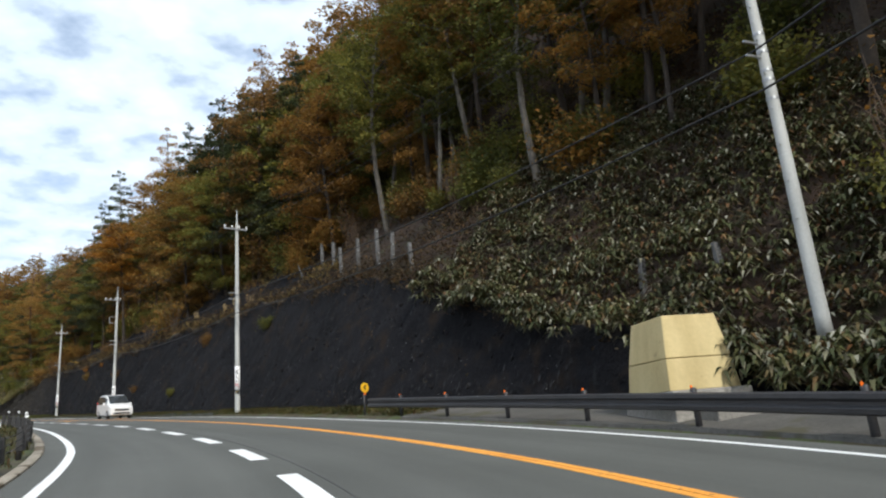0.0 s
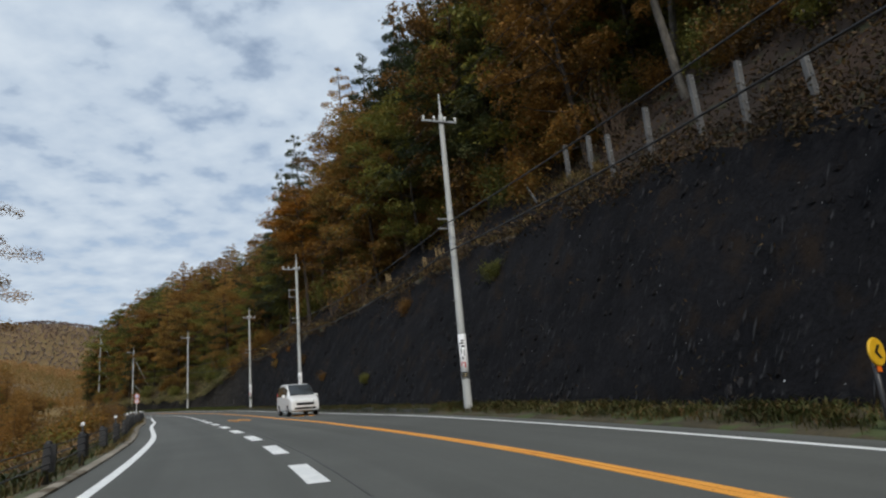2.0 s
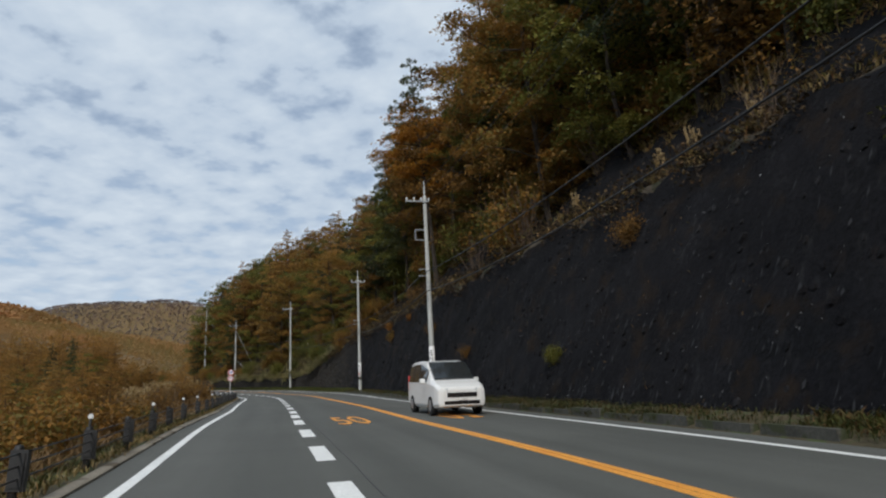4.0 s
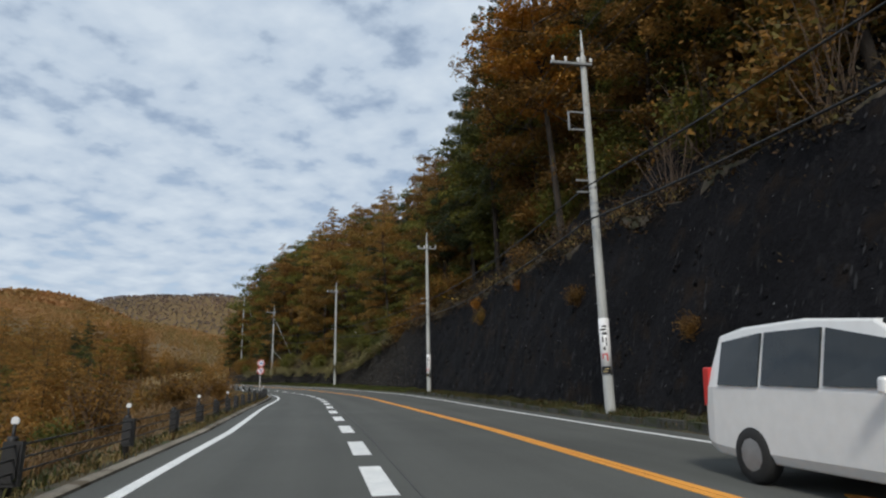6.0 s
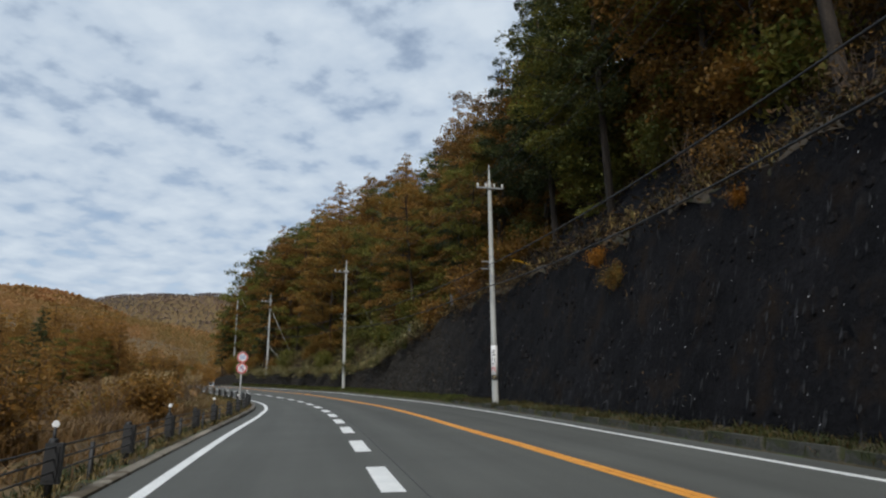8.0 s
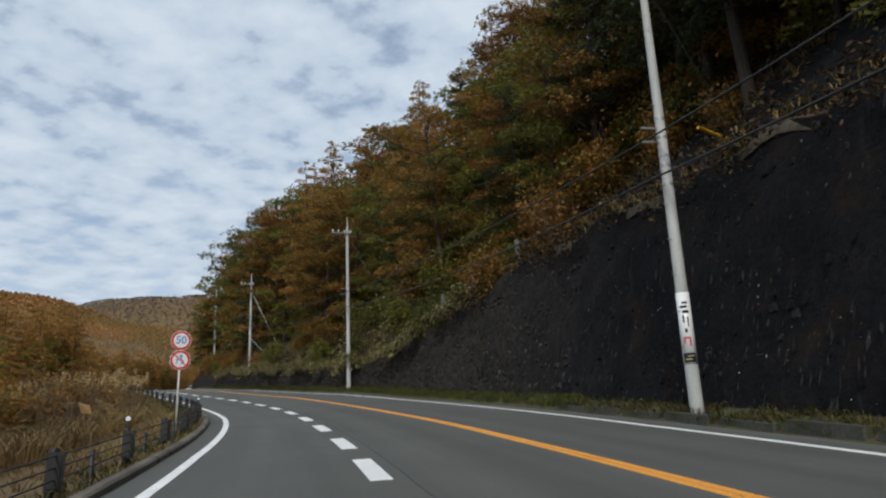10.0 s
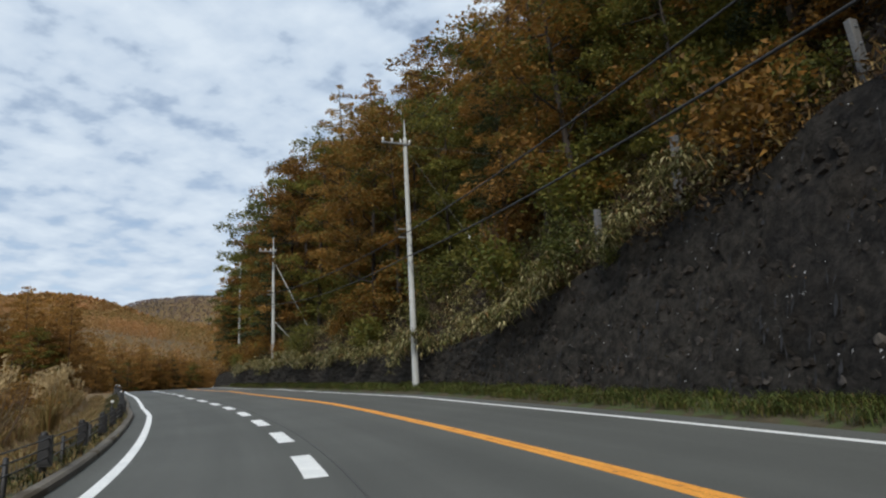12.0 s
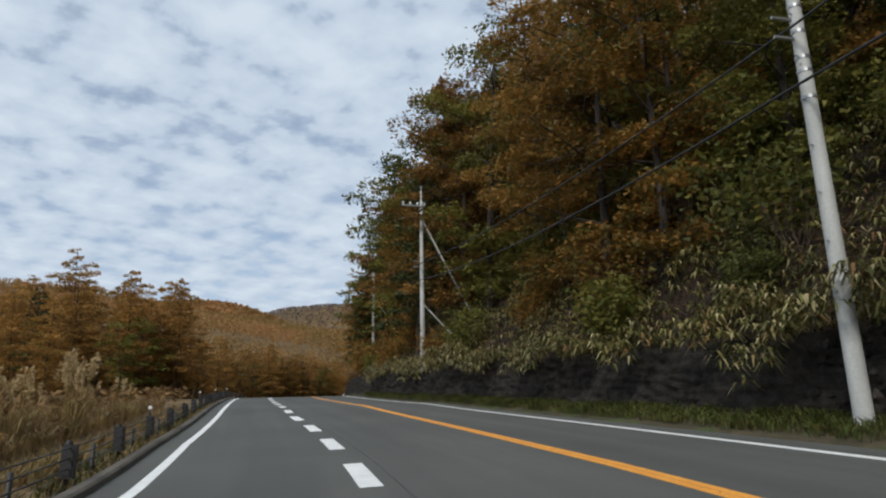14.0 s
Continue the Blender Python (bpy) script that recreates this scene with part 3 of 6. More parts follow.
build_ground()
def build_road():
    ss = np.arange(-58, 300.01, 1.0)
    k = np.linspace(0, 1, 21)
    lo, hi = left_line(ss) - 0.58, right_line(ss) + 0.8
    us = lo[:, None] + (hi - lo)[:, None] * k[None, :]
    pts = at(np.repeat(ss[:, None], 21, 1), us)
    n, m = pts.shape[:2]
    so = Soup()
    so.add(pts.reshape(-1, 3), [(i * m + j, i * m + j + 1, (i + 1) * m + j + 1, (i + 1) * m + j) for i in range(n - 1) for j in range(m - 1)])
    rim = [pts[:, 0], pts[:, -1]]
    for side in rim:
        q = np.stack([side, side - np.array((0, 0, 0.5))], 1)
        so.add(q.reshape(-1, 3), [(i * 2, i * 2 + 1, i * 2 + 3, i * 2 + 2) for i in range(n - 1)])
    me = so.mesh("road", ASPHALT)
    lanes = np.concatenate([np.stack([us - dash_line(ss)[:, None], np.repeat(ss[:, None], m, 1)], -1).reshape(-1, 2), np.zeros((4 * n, 2))])
    idx = np.empty(len(me.loops), int)
    me.loops.foreach_get("vertex_index", idx)
    me.uv_layers.new(name="lanes").data.foreach_set("uv", lanes[idx].astype(np.float32).ravel())
    return tagged(part("road", me, ASPHALT), "grey three-lane asphalt mountain road climbing a bend", "road", kind="structure")


road = build_road()


def line_strip(name, mid, w, mat, label, shift=0.0):
    part(name, strip(-57, 299, 1.0, [(lambda s: mid(s) + shift - w / 2, 0.0), (lambda s: mid(s) + shift - w / 2, 0.005), (lambda s: mid(s) + shift + w / 2, 0.005), (lambda s: mid(s) + shift + w / 2, 0.0)]), mat, road, label)


line_strip("tar_seam", dash_line, 0.02, TAR, "dark tar seam between the lanes", 0.5)
line_strip("edge_line", left_line, 0.18, WHITE_LINE, "solid white edge line")
line_strip("edge_line", right_line, 0.17, WHITE_LINE, "solid white edge line")
line_strip("centre_line", orange_line, 0.135, ORANGE_LINE, "double orange centre line", -0.077)
line_strip("centre_line", orange_line, 0.135, ORANGE_LINE, "double orange centre line", 0.077)
dash_end = curve_of([(-12, -49.8), (0, 10.75), (10, 61.13), (12, 69.4), (17, 94.71), (20, 107.97), (30, 158.4), (56, 289.4)])
for k in range(-11, 56):
    b = float(dash_end(k))
    part("lane_dash", strip(b - 2.6, b, 0.65, [(lambda s: dash_line(s) - 0.03, 0.0), (lambda s: dash_line(s) - 0.03, 0.005), (lambda s: dash_line(s) + 0.28, 0.005), (lambda s: dash_line(s) + 0.28, 0.0)]), WHITE_LINE, road)


def text_mesh(body, size, depth, mat, name, bold=0.0):
    cu = bpy.data.curves.new(name, "FONT")
    cu.body, cu.size, cu.extrude, cu.align_x, cu.align_y, cu.offset = body, size, depth, "CENTER", "CENTER", bold
    tmp = bpy.data.objects.new(name, cu)
    scene.collection.objects.link(tmp)
    me = bpy.data.meshes.new_from_object(tmp.evaluated_get(bpy.context.evaluated_depsgraph_get()))
    bpy.data.objects.remove(tmp)
    bpy.data.curves.remove(cu)
    me.materials.clear()
    me.materials.append(mat)
    return me


for s, u, turn in ((59.2, 2.45, 0), (59.6, 5.9, 180)):
    me = text_mesh("50", 1.0, 0.003, ORANGE_LINE, "speed_number")
    ob = part("speed_number", me, ORANGE_LINE, road, "worn orange 50 painted on the asphalt")
    ob.matrix_basis = spot(s, u, 0.012, turn) @ pose(0, 0, 0, 3.32 if turn == 0 else -3.32) @ Matrix.Diagonal((1.12, 6.0, 1, 1))

# kerbs and verges
kerb_top = curve_of([(-60, 0.05), (92, 0.05), (102, 0.12), (300, 0.12)])
for s0, s1, mat, label in ((-58, 94, PALE_KERB, "low pale concrete kerb with soil and leaves on it"), (94, 300, KERB, "weathered rounded concrete kerb along the valley side")):
    tagged(part("kerb", strip(s0, s1, 1.0, [(lambda s: left_line(s) - 0.56, -0.1), (lambda s: left_line(s) - 0.58, lambda s: kerb_top(s) * 0.7), (lambda s: left_line(s) - 0.62, kerb_top), (lambda s: left_line(s) - 0.76, kerb_top), (lambda s: left_line(s) - 0.80, lambda s: kerb_top(s) * 0.7), (lambda s: left_line(s) - 0.86, -0.2)]), mat),
           label, "kerb", kind="structure")
tagged(part("verge_left", strip(-58, 300, 1.5, [(lambda s: left_line(s) - 0.78, 0.0), (lambda s: left_line(s) - 1.1, -0.02), (lambda s: left_line(s) - 1.6, -0.2), (lambda s: left_line(s) - 2.4, -0.4), (lambda s: left_line(s) - 3.2, -0.7), (lambda s: left_line(s) - 4.4, -1.9)]), VERGE, smooth=True),
       "grassy soil verge behind the kerb", "verge", kind="structure")
tagged(part("verge_right", strip(-58, 300, 1.0, [(lambda s: right_line(s) + 0.77, -0.1), (lambda s: right_line(s) + 0.79 + 0.03 * np.sin(s * 2.1), 0.012), (lambda s: right_line(s) + 0.95, 0.06), (lambda s: (right_line(s) + wall_foot(s)) / 2 + 0.4, lambda s: 0.16 + 0.05 * np.sin(s * 1.7)), (lambda s: wall_foot(s) + 0.1, 0.3), (lambda s: wall_foot(s) + 0.6, 0.3)]), VERGE, smooth=True),
       "narrow grassy verge under the dark slope", "verge", kind="structure")
tagged(part("paved_shoulder", strip(-58, 23, 1.0, [(lambda s: right_line(s) + 0.82, -0.05), (lambda s: right_line(s) + 0.84, 0.1), (lambda s: (right_line(s) + wall_foot(s)) / 2 + 0.4, 0.24), (lambda s: wall_foot(s) - 0.3, 0.32), (lambda s: wall_foot(s) - 0.28, 0.0)]), SHOULDER),
       "stained grey concrete shoulder behind the guardrail", "pavement", kind="structure")
low = thing("edging_stones", spot(80, 8.3), "low mossy concrete edging blocks along the wall-side verge", "edging", kind="structure")
edge_inv = low.matrix_basis.inverted()
so = Soup()
so.box(pose(0, 0, -0.2), 0.2, 1.92, 0.44, 0.9)
edge_mesh = so.mesh("edging_block", MOSSY_KERB)
for k in range(34):
    s = 47 + k * 1.96
    ob = part("edging_block", edge_mesh, None, low)
    ob.matrix_basis = edge_inv @ spot(s, float(right_line(s)) + 0.92, RNG.uniform(-0.09, 0.02), RNG.normal() * 1.4) @ pose(0, 0, 0, 3.4 + RNG.normal() * 0.4, RNG.normal() * 1.5, 0)


def build_wall():
    ss = np.arange(-58, 300, 0.3)
    ts = np.linspace(-0.03, 1, 22)
    rough = np.interp(ss, [111, 125, 300], [0, 1, 1])
    pts, tone = [], []
    for t in ts:
        u = wall_foot(ss) + wall_high(ss) * wall_lean(ss) * np.clip(t, 0, 1)
        h = wall_high(ss) * t + 0.2 * (1 - t)
        r = RNG.normal(0, 0.03, len(ss)) * (1 + 0.8 * rough) + 0.07 * wave(ss, h * 2.2, 0.9, 1.0) + 0.03 * wave(ss, h * 1.3, 3.1, 2.0)
        pts.append(at(ss, u + r * (t < 1), h))
        tone.append(np.clip(rough + 0.25 * wave(ss, h, 1.4, 6.0) * (rough > 0) * (rough < 1), 0, 1))
    pts, tone = np.stack(pts, 1), np.stack(tone, 1)
    n, m = pts.shape[:2]
    s = Soup()
    s.add(pts.reshape(-1, 3), [(i * m + j, i * m + j + 1, (i + 1) * m + j + 1, (i + 1) * m + j) for i in range(n - 1) for j in range(m - 1)])
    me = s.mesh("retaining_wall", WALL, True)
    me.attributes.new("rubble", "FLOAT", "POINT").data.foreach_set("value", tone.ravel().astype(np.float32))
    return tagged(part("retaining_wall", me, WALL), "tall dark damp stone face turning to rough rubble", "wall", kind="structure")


wall = build_wall()


def build_hill():
    ss = np.arange(-58, 300, 0.3)
    ds = np.array([0.06, 0.25, 0.6, 1.5, 2.5, 4, 6, 8, 11, 14, 18, 22, 27, 32, 40, 50, 62, 78, 100, 140])
    pts = []
    for d in ds:
        u = crest(ss) + d
        h = hill_height(ss, u) + (wave(ss, u, 0.45, 3.0) * 0.35 + RNG.normal(0, 0.04, len(ss))) * min(max(d, 0) / 2, 1) - (0.5 if d < 0.1 else 0.0)
        if d > 90:
            h = h - (d - 78) * 0.5
        pts.append(at(ss, u, h))
    pts = np.stack(pts, 1)
    n, m = pts.shape[:2]
    s = Soup()
    s.add(pts.reshape(-1, 3), [(i * m + j, i * m + j + 1, (i + 1) * m + j + 1, (i + 1) * m + j) for i in range(n - 1) for j in range(m - 1)])
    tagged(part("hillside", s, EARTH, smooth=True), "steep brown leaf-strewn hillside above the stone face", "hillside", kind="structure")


build_hill()


def shaded_slope():
    """The dark slope between the ledge and the woods; tree shade is put into its colour."""
    ss = np.arange(38, 118, 0.3)
    ks = np.linspace(0, 1, 14)
    pts = []
    for k in ks:
        d = 0.62 + (bare_band(ss) + 0.5 + 0.35 * wave(ss, ss * 0, 0.9, 2.0)) * k
        u = crest(ss) + d
        pts.append(at(ss, u, hill_height(ss, u) + 0.4 + 0.3 * wave(ss, u, 0.45, 3.0) * min(k * 3, 1) + RNG.normal(0, 0.05, len(ss)) - (0.9 if k in (0, 1) else 0.0)))
    pts = np.stack(pts, 1)
    n, m = pts.shape[:2]
    so = Soup()
    so.add(pts.reshape(-1, 3), [(i * m + j, i * m + j + 1, (i + 1) * m + j + 1, (i + 1) * m + j) for i in range(n - 1) for j in range(m - 1)])
    tagged(part("shaded_slope", so, WALL, smooth=True), "dark netted slope above the ledge, tree shade put into its colour", "rock face", kind="structure")


shaded_slope()
tagged(part("ledge", strip(44, 116, 0.5, [(lambda s: crest(s) - 0.05 + 0.05 * np.sin(s * 1.3), lambda s: wall_high(s) - 0.3), (lambda s: crest(s) + 0.02 + 0.06 * np.sin(s * 1.3), lambda s: wall_high(s) + 0.02 + 0.03 * np.sin(s * 2.9)), (lambda s: crest(s) + 0.4, lambda s: wall_high(s) + 0.1 + 0.05 * np.sin(s * 1.9)), (lambda s: crest(s) + 0.8, lambda s: wall_high(s) + 0.16), (lambda s: crest(s) + 0.85, lambda s: wall_high(s) - 0.3)]), LEDGE, smooth=True),
       "narrow brown soil ledge along the top of the stone wall", "ledge", kind="structure")


# ---- trees ----
def leaf_quads(centres, size, flat=0.5, droop=0.0, aspect=0.55):
    """Leaf-shaped quads round the centres; flat: how level they lie."""
    n = len(centres)
    d = RNG.normal(size=(n, 3))
    d[:, 2] = d[:, 2] * (1 - flat) - droop
    d /= np.linalg.norm(d, axis=1)[:, None] + 1e-9
    e = RNG.normal(size=(n, 3))
    e[:, 2] *= 1 - flat * 0.8
    e -= (e * d).sum(1)[:, None] * d
    e /= np.linalg.norm(e, axis=1)[:, None] + 1e-9
    l = size * RNG.uniform(0.6, 1.3, n)[:, None]
    c = np.asarray(centres)
    nrm = np.cross(d, e) * l * 0.12
    return np.stack([c - d * l * 0.5, c + e * l * aspect * 0.5 + nrm, c + d * l * 0.5, c - e * l * aspect * 0.5 + nrm], 1)


def bent(a, b, bow, n=5):
    a, b = np.array(a, float), np.array(b, float)
    off = RNG.normal(size=3) * bow
    return [a + (b - a) * t + off * math.sin(math.pi * t) for t in np.linspace(0, 1, n)]


def leaf_tris(centres, size, flat=0.5, droop=0.0, aspect=0.6):
    """Small pointed leaves, a triangle each, for crowns."""
    n = len(centres)
    d = RNG.normal(size=(n, 3))
    d[:, 2] = d[:, 2] * (1 - flat) - droop
    d /= np.linalg.norm(d, axis=1)[:, None] + 1e-9
    e = RNG.normal(size=(n, 3))
    e[:, 2] *= 1 - flat * 0.8
    e -= (e * d).sum(1)[:, None] * d
    e /= np.linalg.norm(e, axis=1)[:, None] + 1e-9
    l = size * RNG.uniform(0.6, 1.35, n)[:, None]
    c = np.asarray(centres)
    return np.stack([c - d * l * 0.4 - e * l * aspect * 0.5, c - d * l * 0.4 + e * l * aspect * 0.5, c + d * l * 0.6], 1)


def clump(crown, centre, rad, n, size, flat=0.55):
    """Leaves over the outside of a flattened mass, thickest on top."""
    v = RNG.normal(size=(n, 3))
    v /= np.linalg.norm(v, axis=1)[:, None]
    v[:, 2] = np.where(v[:, 2] < -0.2, -v[:, 2] * 0.6, v[:, 2])
    v *= (RNG.uniform(0.35, 1.0, n) ** 0.6)[:, None]
    lump = 1 + 0.25 * np.sin(v[:, 0] * 5 + centre[1]) * np.cos(v[:, 1] * 5 + centre[0])
    crown.tris(leaf_tris(np.asarray(centre) + v * np.array((rad, rad, rad * 0.62)) * lump[:, None], size, flat, 0.12))


def tree_broad(h, spread, leaves=8000, low=0.2, size=0.2):
    """Forked broadleaf: bowed trunk, limbs, a full crown of overlapping leafy masses."""
    tr, cr = Soup(), Soup()
    top = np.array((RNG.normal() * 0.6, RNG.normal() * 0.6, h * 0.84))
    trunk = bent((0, 0, -0.8), top, h * 0.025, 7)
    r0 = h * 0.0095
    tr.tube(trunk, np.linspace(r0 * 1.25, r0 * 0.25, 7), 7)
    masses = [(top + np.array((0, 0, h * 0.04)), spread * 0.42)]
    for k in range(19):
        t = low + (0.97 - low) * (k + RNG.uniform(0, 1)) / 19
        p = np.array([np.interp(t * 6, range(7), [q[i] for q in trunk]) for i in range(3)])
        a = k * 2.4 + RNG.uniform(-0.5, 0.5)
        form = math.sin(math.pi * min(max((t - low) / (1.12 - low), 0.06), 1.0)) ** 0.6
        reach = spread * form * RNG.uniform(0.65, 1.12)
        e = p + np.array((math.cos(a) * reach, math.sin(a) * reach, reach * RNG.uniform(0.1, 0.5)))
        tr.tube(bent(p, e, 0.25, 4), np.linspace(r0 * 0.4, r0 * 0.08, 4), 4)
        masses.append((e, spread * RNG.uniform(0.26, 0.42)))
        masses.append((p * 0.45 + e * 0.55 + RNG.normal(size=3) * 0.35, spread * RNG.uniform(0.24, 0.38)))
    for c, rad in masses:
        clump(cr, c, rad, leaves // len(masses), size)
    return tr, cr


def tree_tier(h, spread, bark, leaves=6000, low=0.25, droop=0.25, tiers=24, size=0.3, ragged=0.35, fluff=1.0, taper=0.75):
    """Conifer: straight trunk with whorls of level boughs that shorten upwards."""
    tr, cr = Soup(), Soup()
    lean = RNG.normal(size=2) * 0.25
    trunk = [np.array((lean[0] * t, lean[1] * t, -0.8 + (h + 0.8) * t)) for t in np.linspace(0, 1, 7)]
    r0 = h * 0.0085
    tr.tube(trunk, np.linspace(r0 * 1.3, r0 * 0.12, 7), 7)
    boughs = tiers * 3
    weight = []
    for k in range(boughs):
        t = low + (1 - low) * (k + RNG.uniform(0, 1)) / boughs
        reach = spread * (1 - t) ** taper / (1 - low) ** taper * RNG.uniform(1 - ragged, 1.1) + 0.3
        weight.append((t, reach))
    total = sum(r ** 1.4 for t, r in weight)
    for k, (t, reach) in enumerate(weight):
        per = max(int(leaves * reach ** 1.4 / total), 6)
        a = k * 2.4 + RNG.uniform(-0.4, 0.4)
        p = np.array((lean[0] * t, lean[1] * t, h * t))
        e = p + np.array((math.cos(a) * reach, math.sin(a) * reach, reach * RNG.uniform(-droop, 0.15)))
        if reach > 0.6:
            tr.tube([p, (p + e) / 2 + np.array((0, 0, reach * 0.06)), e], [r0 * 0.22, r0 * 0.14, r0 * 0.05], 3)
        q = RNG.uniform(0.02, 1.04, per) ** 0.7
        wide = (0.05 + 0.26 * np.sin(np.pi * np.clip(q, 0, 1) ** 0.8)) * reach * fluff + 0.05
        side = np.array((-math.sin(a), math.cos(a), 0.0))
        c = p + (e - p) * q[:, None] + side * (RNG.uniform(-1, 1, per) * wide)[:, None] + np.clip(RNG.normal(size=(per, 3)), -1.6, 1.6) * np.array((0.05, 0.05, 0.1)) * (0.6 + 0.3 * reach)
        c[:, 2] += 0.1 * reach * np.sin(np.pi * np.clip(q, 0, 1)) - 0.12 * wide
        cr.tris(leaf_tris(c, size, 0.6, 0.12, 0.5))
    return tr, cr


TREES = {}


def template(name, kind, soups, leaf_mat, bark, label, category="tree"):
    tr, cr = soups
    TREES.setdefault(kind, []).append((name, tr.mesh("trunk", bark, True), cr.mesh("crown", leaf_mat), label, category))


LABELS = {"rust": "autumn broadleaf tree with rust-brown leaves on the slope", "olive": "broadleaf tree with fading olive and yellow leaves", "larch": "tall larch with orange autumn needles", "pine": "dark green pine among autumn trees"}
for far, leaves, size in (("", 13000, 0.155), ("_back", 4200, 0.27)):
    for i in range(3):
        template("broadleaf_tree", "rust" + far, tree_broad(RNG.uniform(12, 15), 3.1, leaves, 0.1, size), RUST, BARK, LABELS["rust"])
        template("deciduous_tree", "olive" + far, tree_broad(RNG.uniform(11, 14), 3.0, leaves, 0.1, size), OLIVE, BARK, LABELS["olive"])
        template("larch_tree", "larch" + far, tree_tier(RNG.uniform(15, 19), 3.9, BARK, leaves, 0.14, 0.2, 17, size * 1.15, 0.4, 1.1, 0.6), LARCH, BARK, LABELS["larch"])
    for i in range(2):
        template("pine_tree", "pine" + far, tree_tier(RNG.uniform(14, 17), 3.0, BARK, leaves, 0.2, 0.12, 15, size * 1.1, 0.45, 1.2, 0.65), PINE, BARK, LABELS["pine"])
for i in range(3):
    template("tall_tree", "tall", tree_broad(RNG.uniform(15, 18), 3.4, 9000, 0.42, 0.18), (RUST, OLIVE, RUST)[i], (BARK, PALE_BARK, BARK)[i], "tall bare-stemmed tree with a high autumn crown")
for i in range(3):
    template("larch_tree", "larch_valley", tree_tier(RNG.uniform(14, 16.5), 4.7, BARK, 8000, 0.16, 0.1, 14, 0.3, 0.4, 1.3, 0.5), LARCH, BARK, "larch in orange autumn colour in the valley wood")
template("maple_tree", "gold", tree_broad(18, 3.3, 9000, 0.5, 0.2), GOLD, BARK, "maple in full golden-orange autumn colour on the slope")
template("larch_tree", "lonelarch", tree_tier(24, 6.3, BARK, 20000, 0.46, 0.3, 17, 0.15, 0.25), LARCH, BARK, "large larch with wide drooping boughs beside the road")


def plant(kind, x, y, z, group, scale=None):
    name, trunk, crown, label, category = TREES[kind][RNG.integers(len(TREES[kind]))]
    k = scale if scale else RNG.uniform(0.8, 1.15)
    ob = thing(name, pose(float(x), float(y), float(z), RNG.normal() * 2, RNG.normal() * 2, RNG.uniform(0, 360)) @ Matrix.Diagonal((k, k, k * RNG.uniform(0.92, 1.08), 1)), label, category, group)
    part("trunk", trunk, None, ob)
    part("crown", crown, None, ob)
    return ob


def scatter(n, draw, gap):
    """Points from draw() that keep the gap from one another."""
    got = []
    for _ in range(n * 12):
        p = draw()
        if p is None:
            continue
        if all((p[0] - q[0]) ** 2 + (p[1] - q[1]) ** 2 > gap * gap for q in got[-400:]):
            got.append(p)
            if len(got) >= n:
                break
    return got


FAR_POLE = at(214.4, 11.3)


def hides_far_pole(x, y):
    """True where a tree would hide the far pole from the camera; fits the planting to its view."""
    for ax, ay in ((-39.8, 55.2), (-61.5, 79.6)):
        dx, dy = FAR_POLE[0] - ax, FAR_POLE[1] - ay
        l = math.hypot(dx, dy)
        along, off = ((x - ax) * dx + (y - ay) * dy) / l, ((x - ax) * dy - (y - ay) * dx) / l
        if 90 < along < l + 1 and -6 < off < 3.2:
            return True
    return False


def hill_point():
    s = RNG.uniform(-22, 262)
    edge = float(np.interp(s, [-20, 16, 32, 48, 64, 80, 120, 136, 152, 240], [8, 7, 4, 2.8, 1.6, 1.6, 2, 3.5, 2.4, 1.6]))
    d = max(edge, float(bare_band(s)) + 0.4) + 30 * RNG.uniform(0, 1) ** 1.5
    u = float(crest(s)) + d
    p = at(s, u, hill_height(s, u))
    if hides_far_pole(float(p[0]), float(p[1])):
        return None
    return float(p[0]), float(p[1]), float(p[2]), s, d


for x, y, z, s, d in scatter(400, hill_point, 1.9):
    if s > 118:
        kind = RNG.choice(["larch", "rust", "olive", "pine"], p=[0.3, 0.24, 0.38, 0.08])
    else:
        kind = RNG.choice(["rust", "olive", "pine", "larch"], p=[0.42, 0.3, 0.16, 0.12])
    k = RNG.uniform(0.9, 1.38) * (0.8 if kind in ("larch", "pine") else 1.0) * float(np.interp(s, [40, 60, 85, 105, 130, 150, 170], [1.08, 1.12, 1.09, 1.03, 0.96, 1.0, 1.12]))
    if s < 36:
        kind, k = "tall", k * 0.95
    if s > 100:
        room = 28.6 + float(np.interp(s, [118, 132], [2.0, 0.0])) + 0.48 * max(d - 4, 0) - float(hill_height(s, crest(s) + d))
        k = min(k, room / {"rust": 14.5, "olive": 13.5, "larch": 18.0, "pine": 16.5}[kind])
        if k < 0.36:
            continue
    near = (d < 11 and s < 190) or kind == "tall"
    plant(kind if near else kind + "_back", x, y, z - 0.2, "hillside trees", k)
for k in range(34):
    s = RNG.uniform(176, 250)
    u = float(crest(s)) + RNG.uniform(0.6, 7)
    p = at(s, u, hill_height(s, u))
    if hides_far_pole(float(p[0]), float(p[1])):
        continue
    plant(RNG.choice(["larch_back", "pine_back", "rust_back"], p=[0.6, 0.2, 0.2]), p[0], p[1], p[2] - 0.2, "hillside trees", RNG.uniform(0.75, 1.0))
p = at(86, 12.4, hill_height(86, 12.4))
plant("gold", p[0], p[1], p[2], "hillside trees", 0.97)
for s in np.arange(66, 124, 2.2):
    if abs(s - 86) > 2.5:
        u = float(crest(s)) + RNG.uniform(2.0, 4.6) + (1.6 if 70 < s < 86 else 0.0)
        p = at(s, u, hill_height(s, u))
        plant(RNG.choice(["rust", "olive", "pine"], p=[0.42, 0.36, 0.22]), p[0], p[1], p[2] - 0.2, "hillside trees", RNG.uniform(1.16, 1.3) * float(np.interp(s, [106, 116], [1, 0.82])))


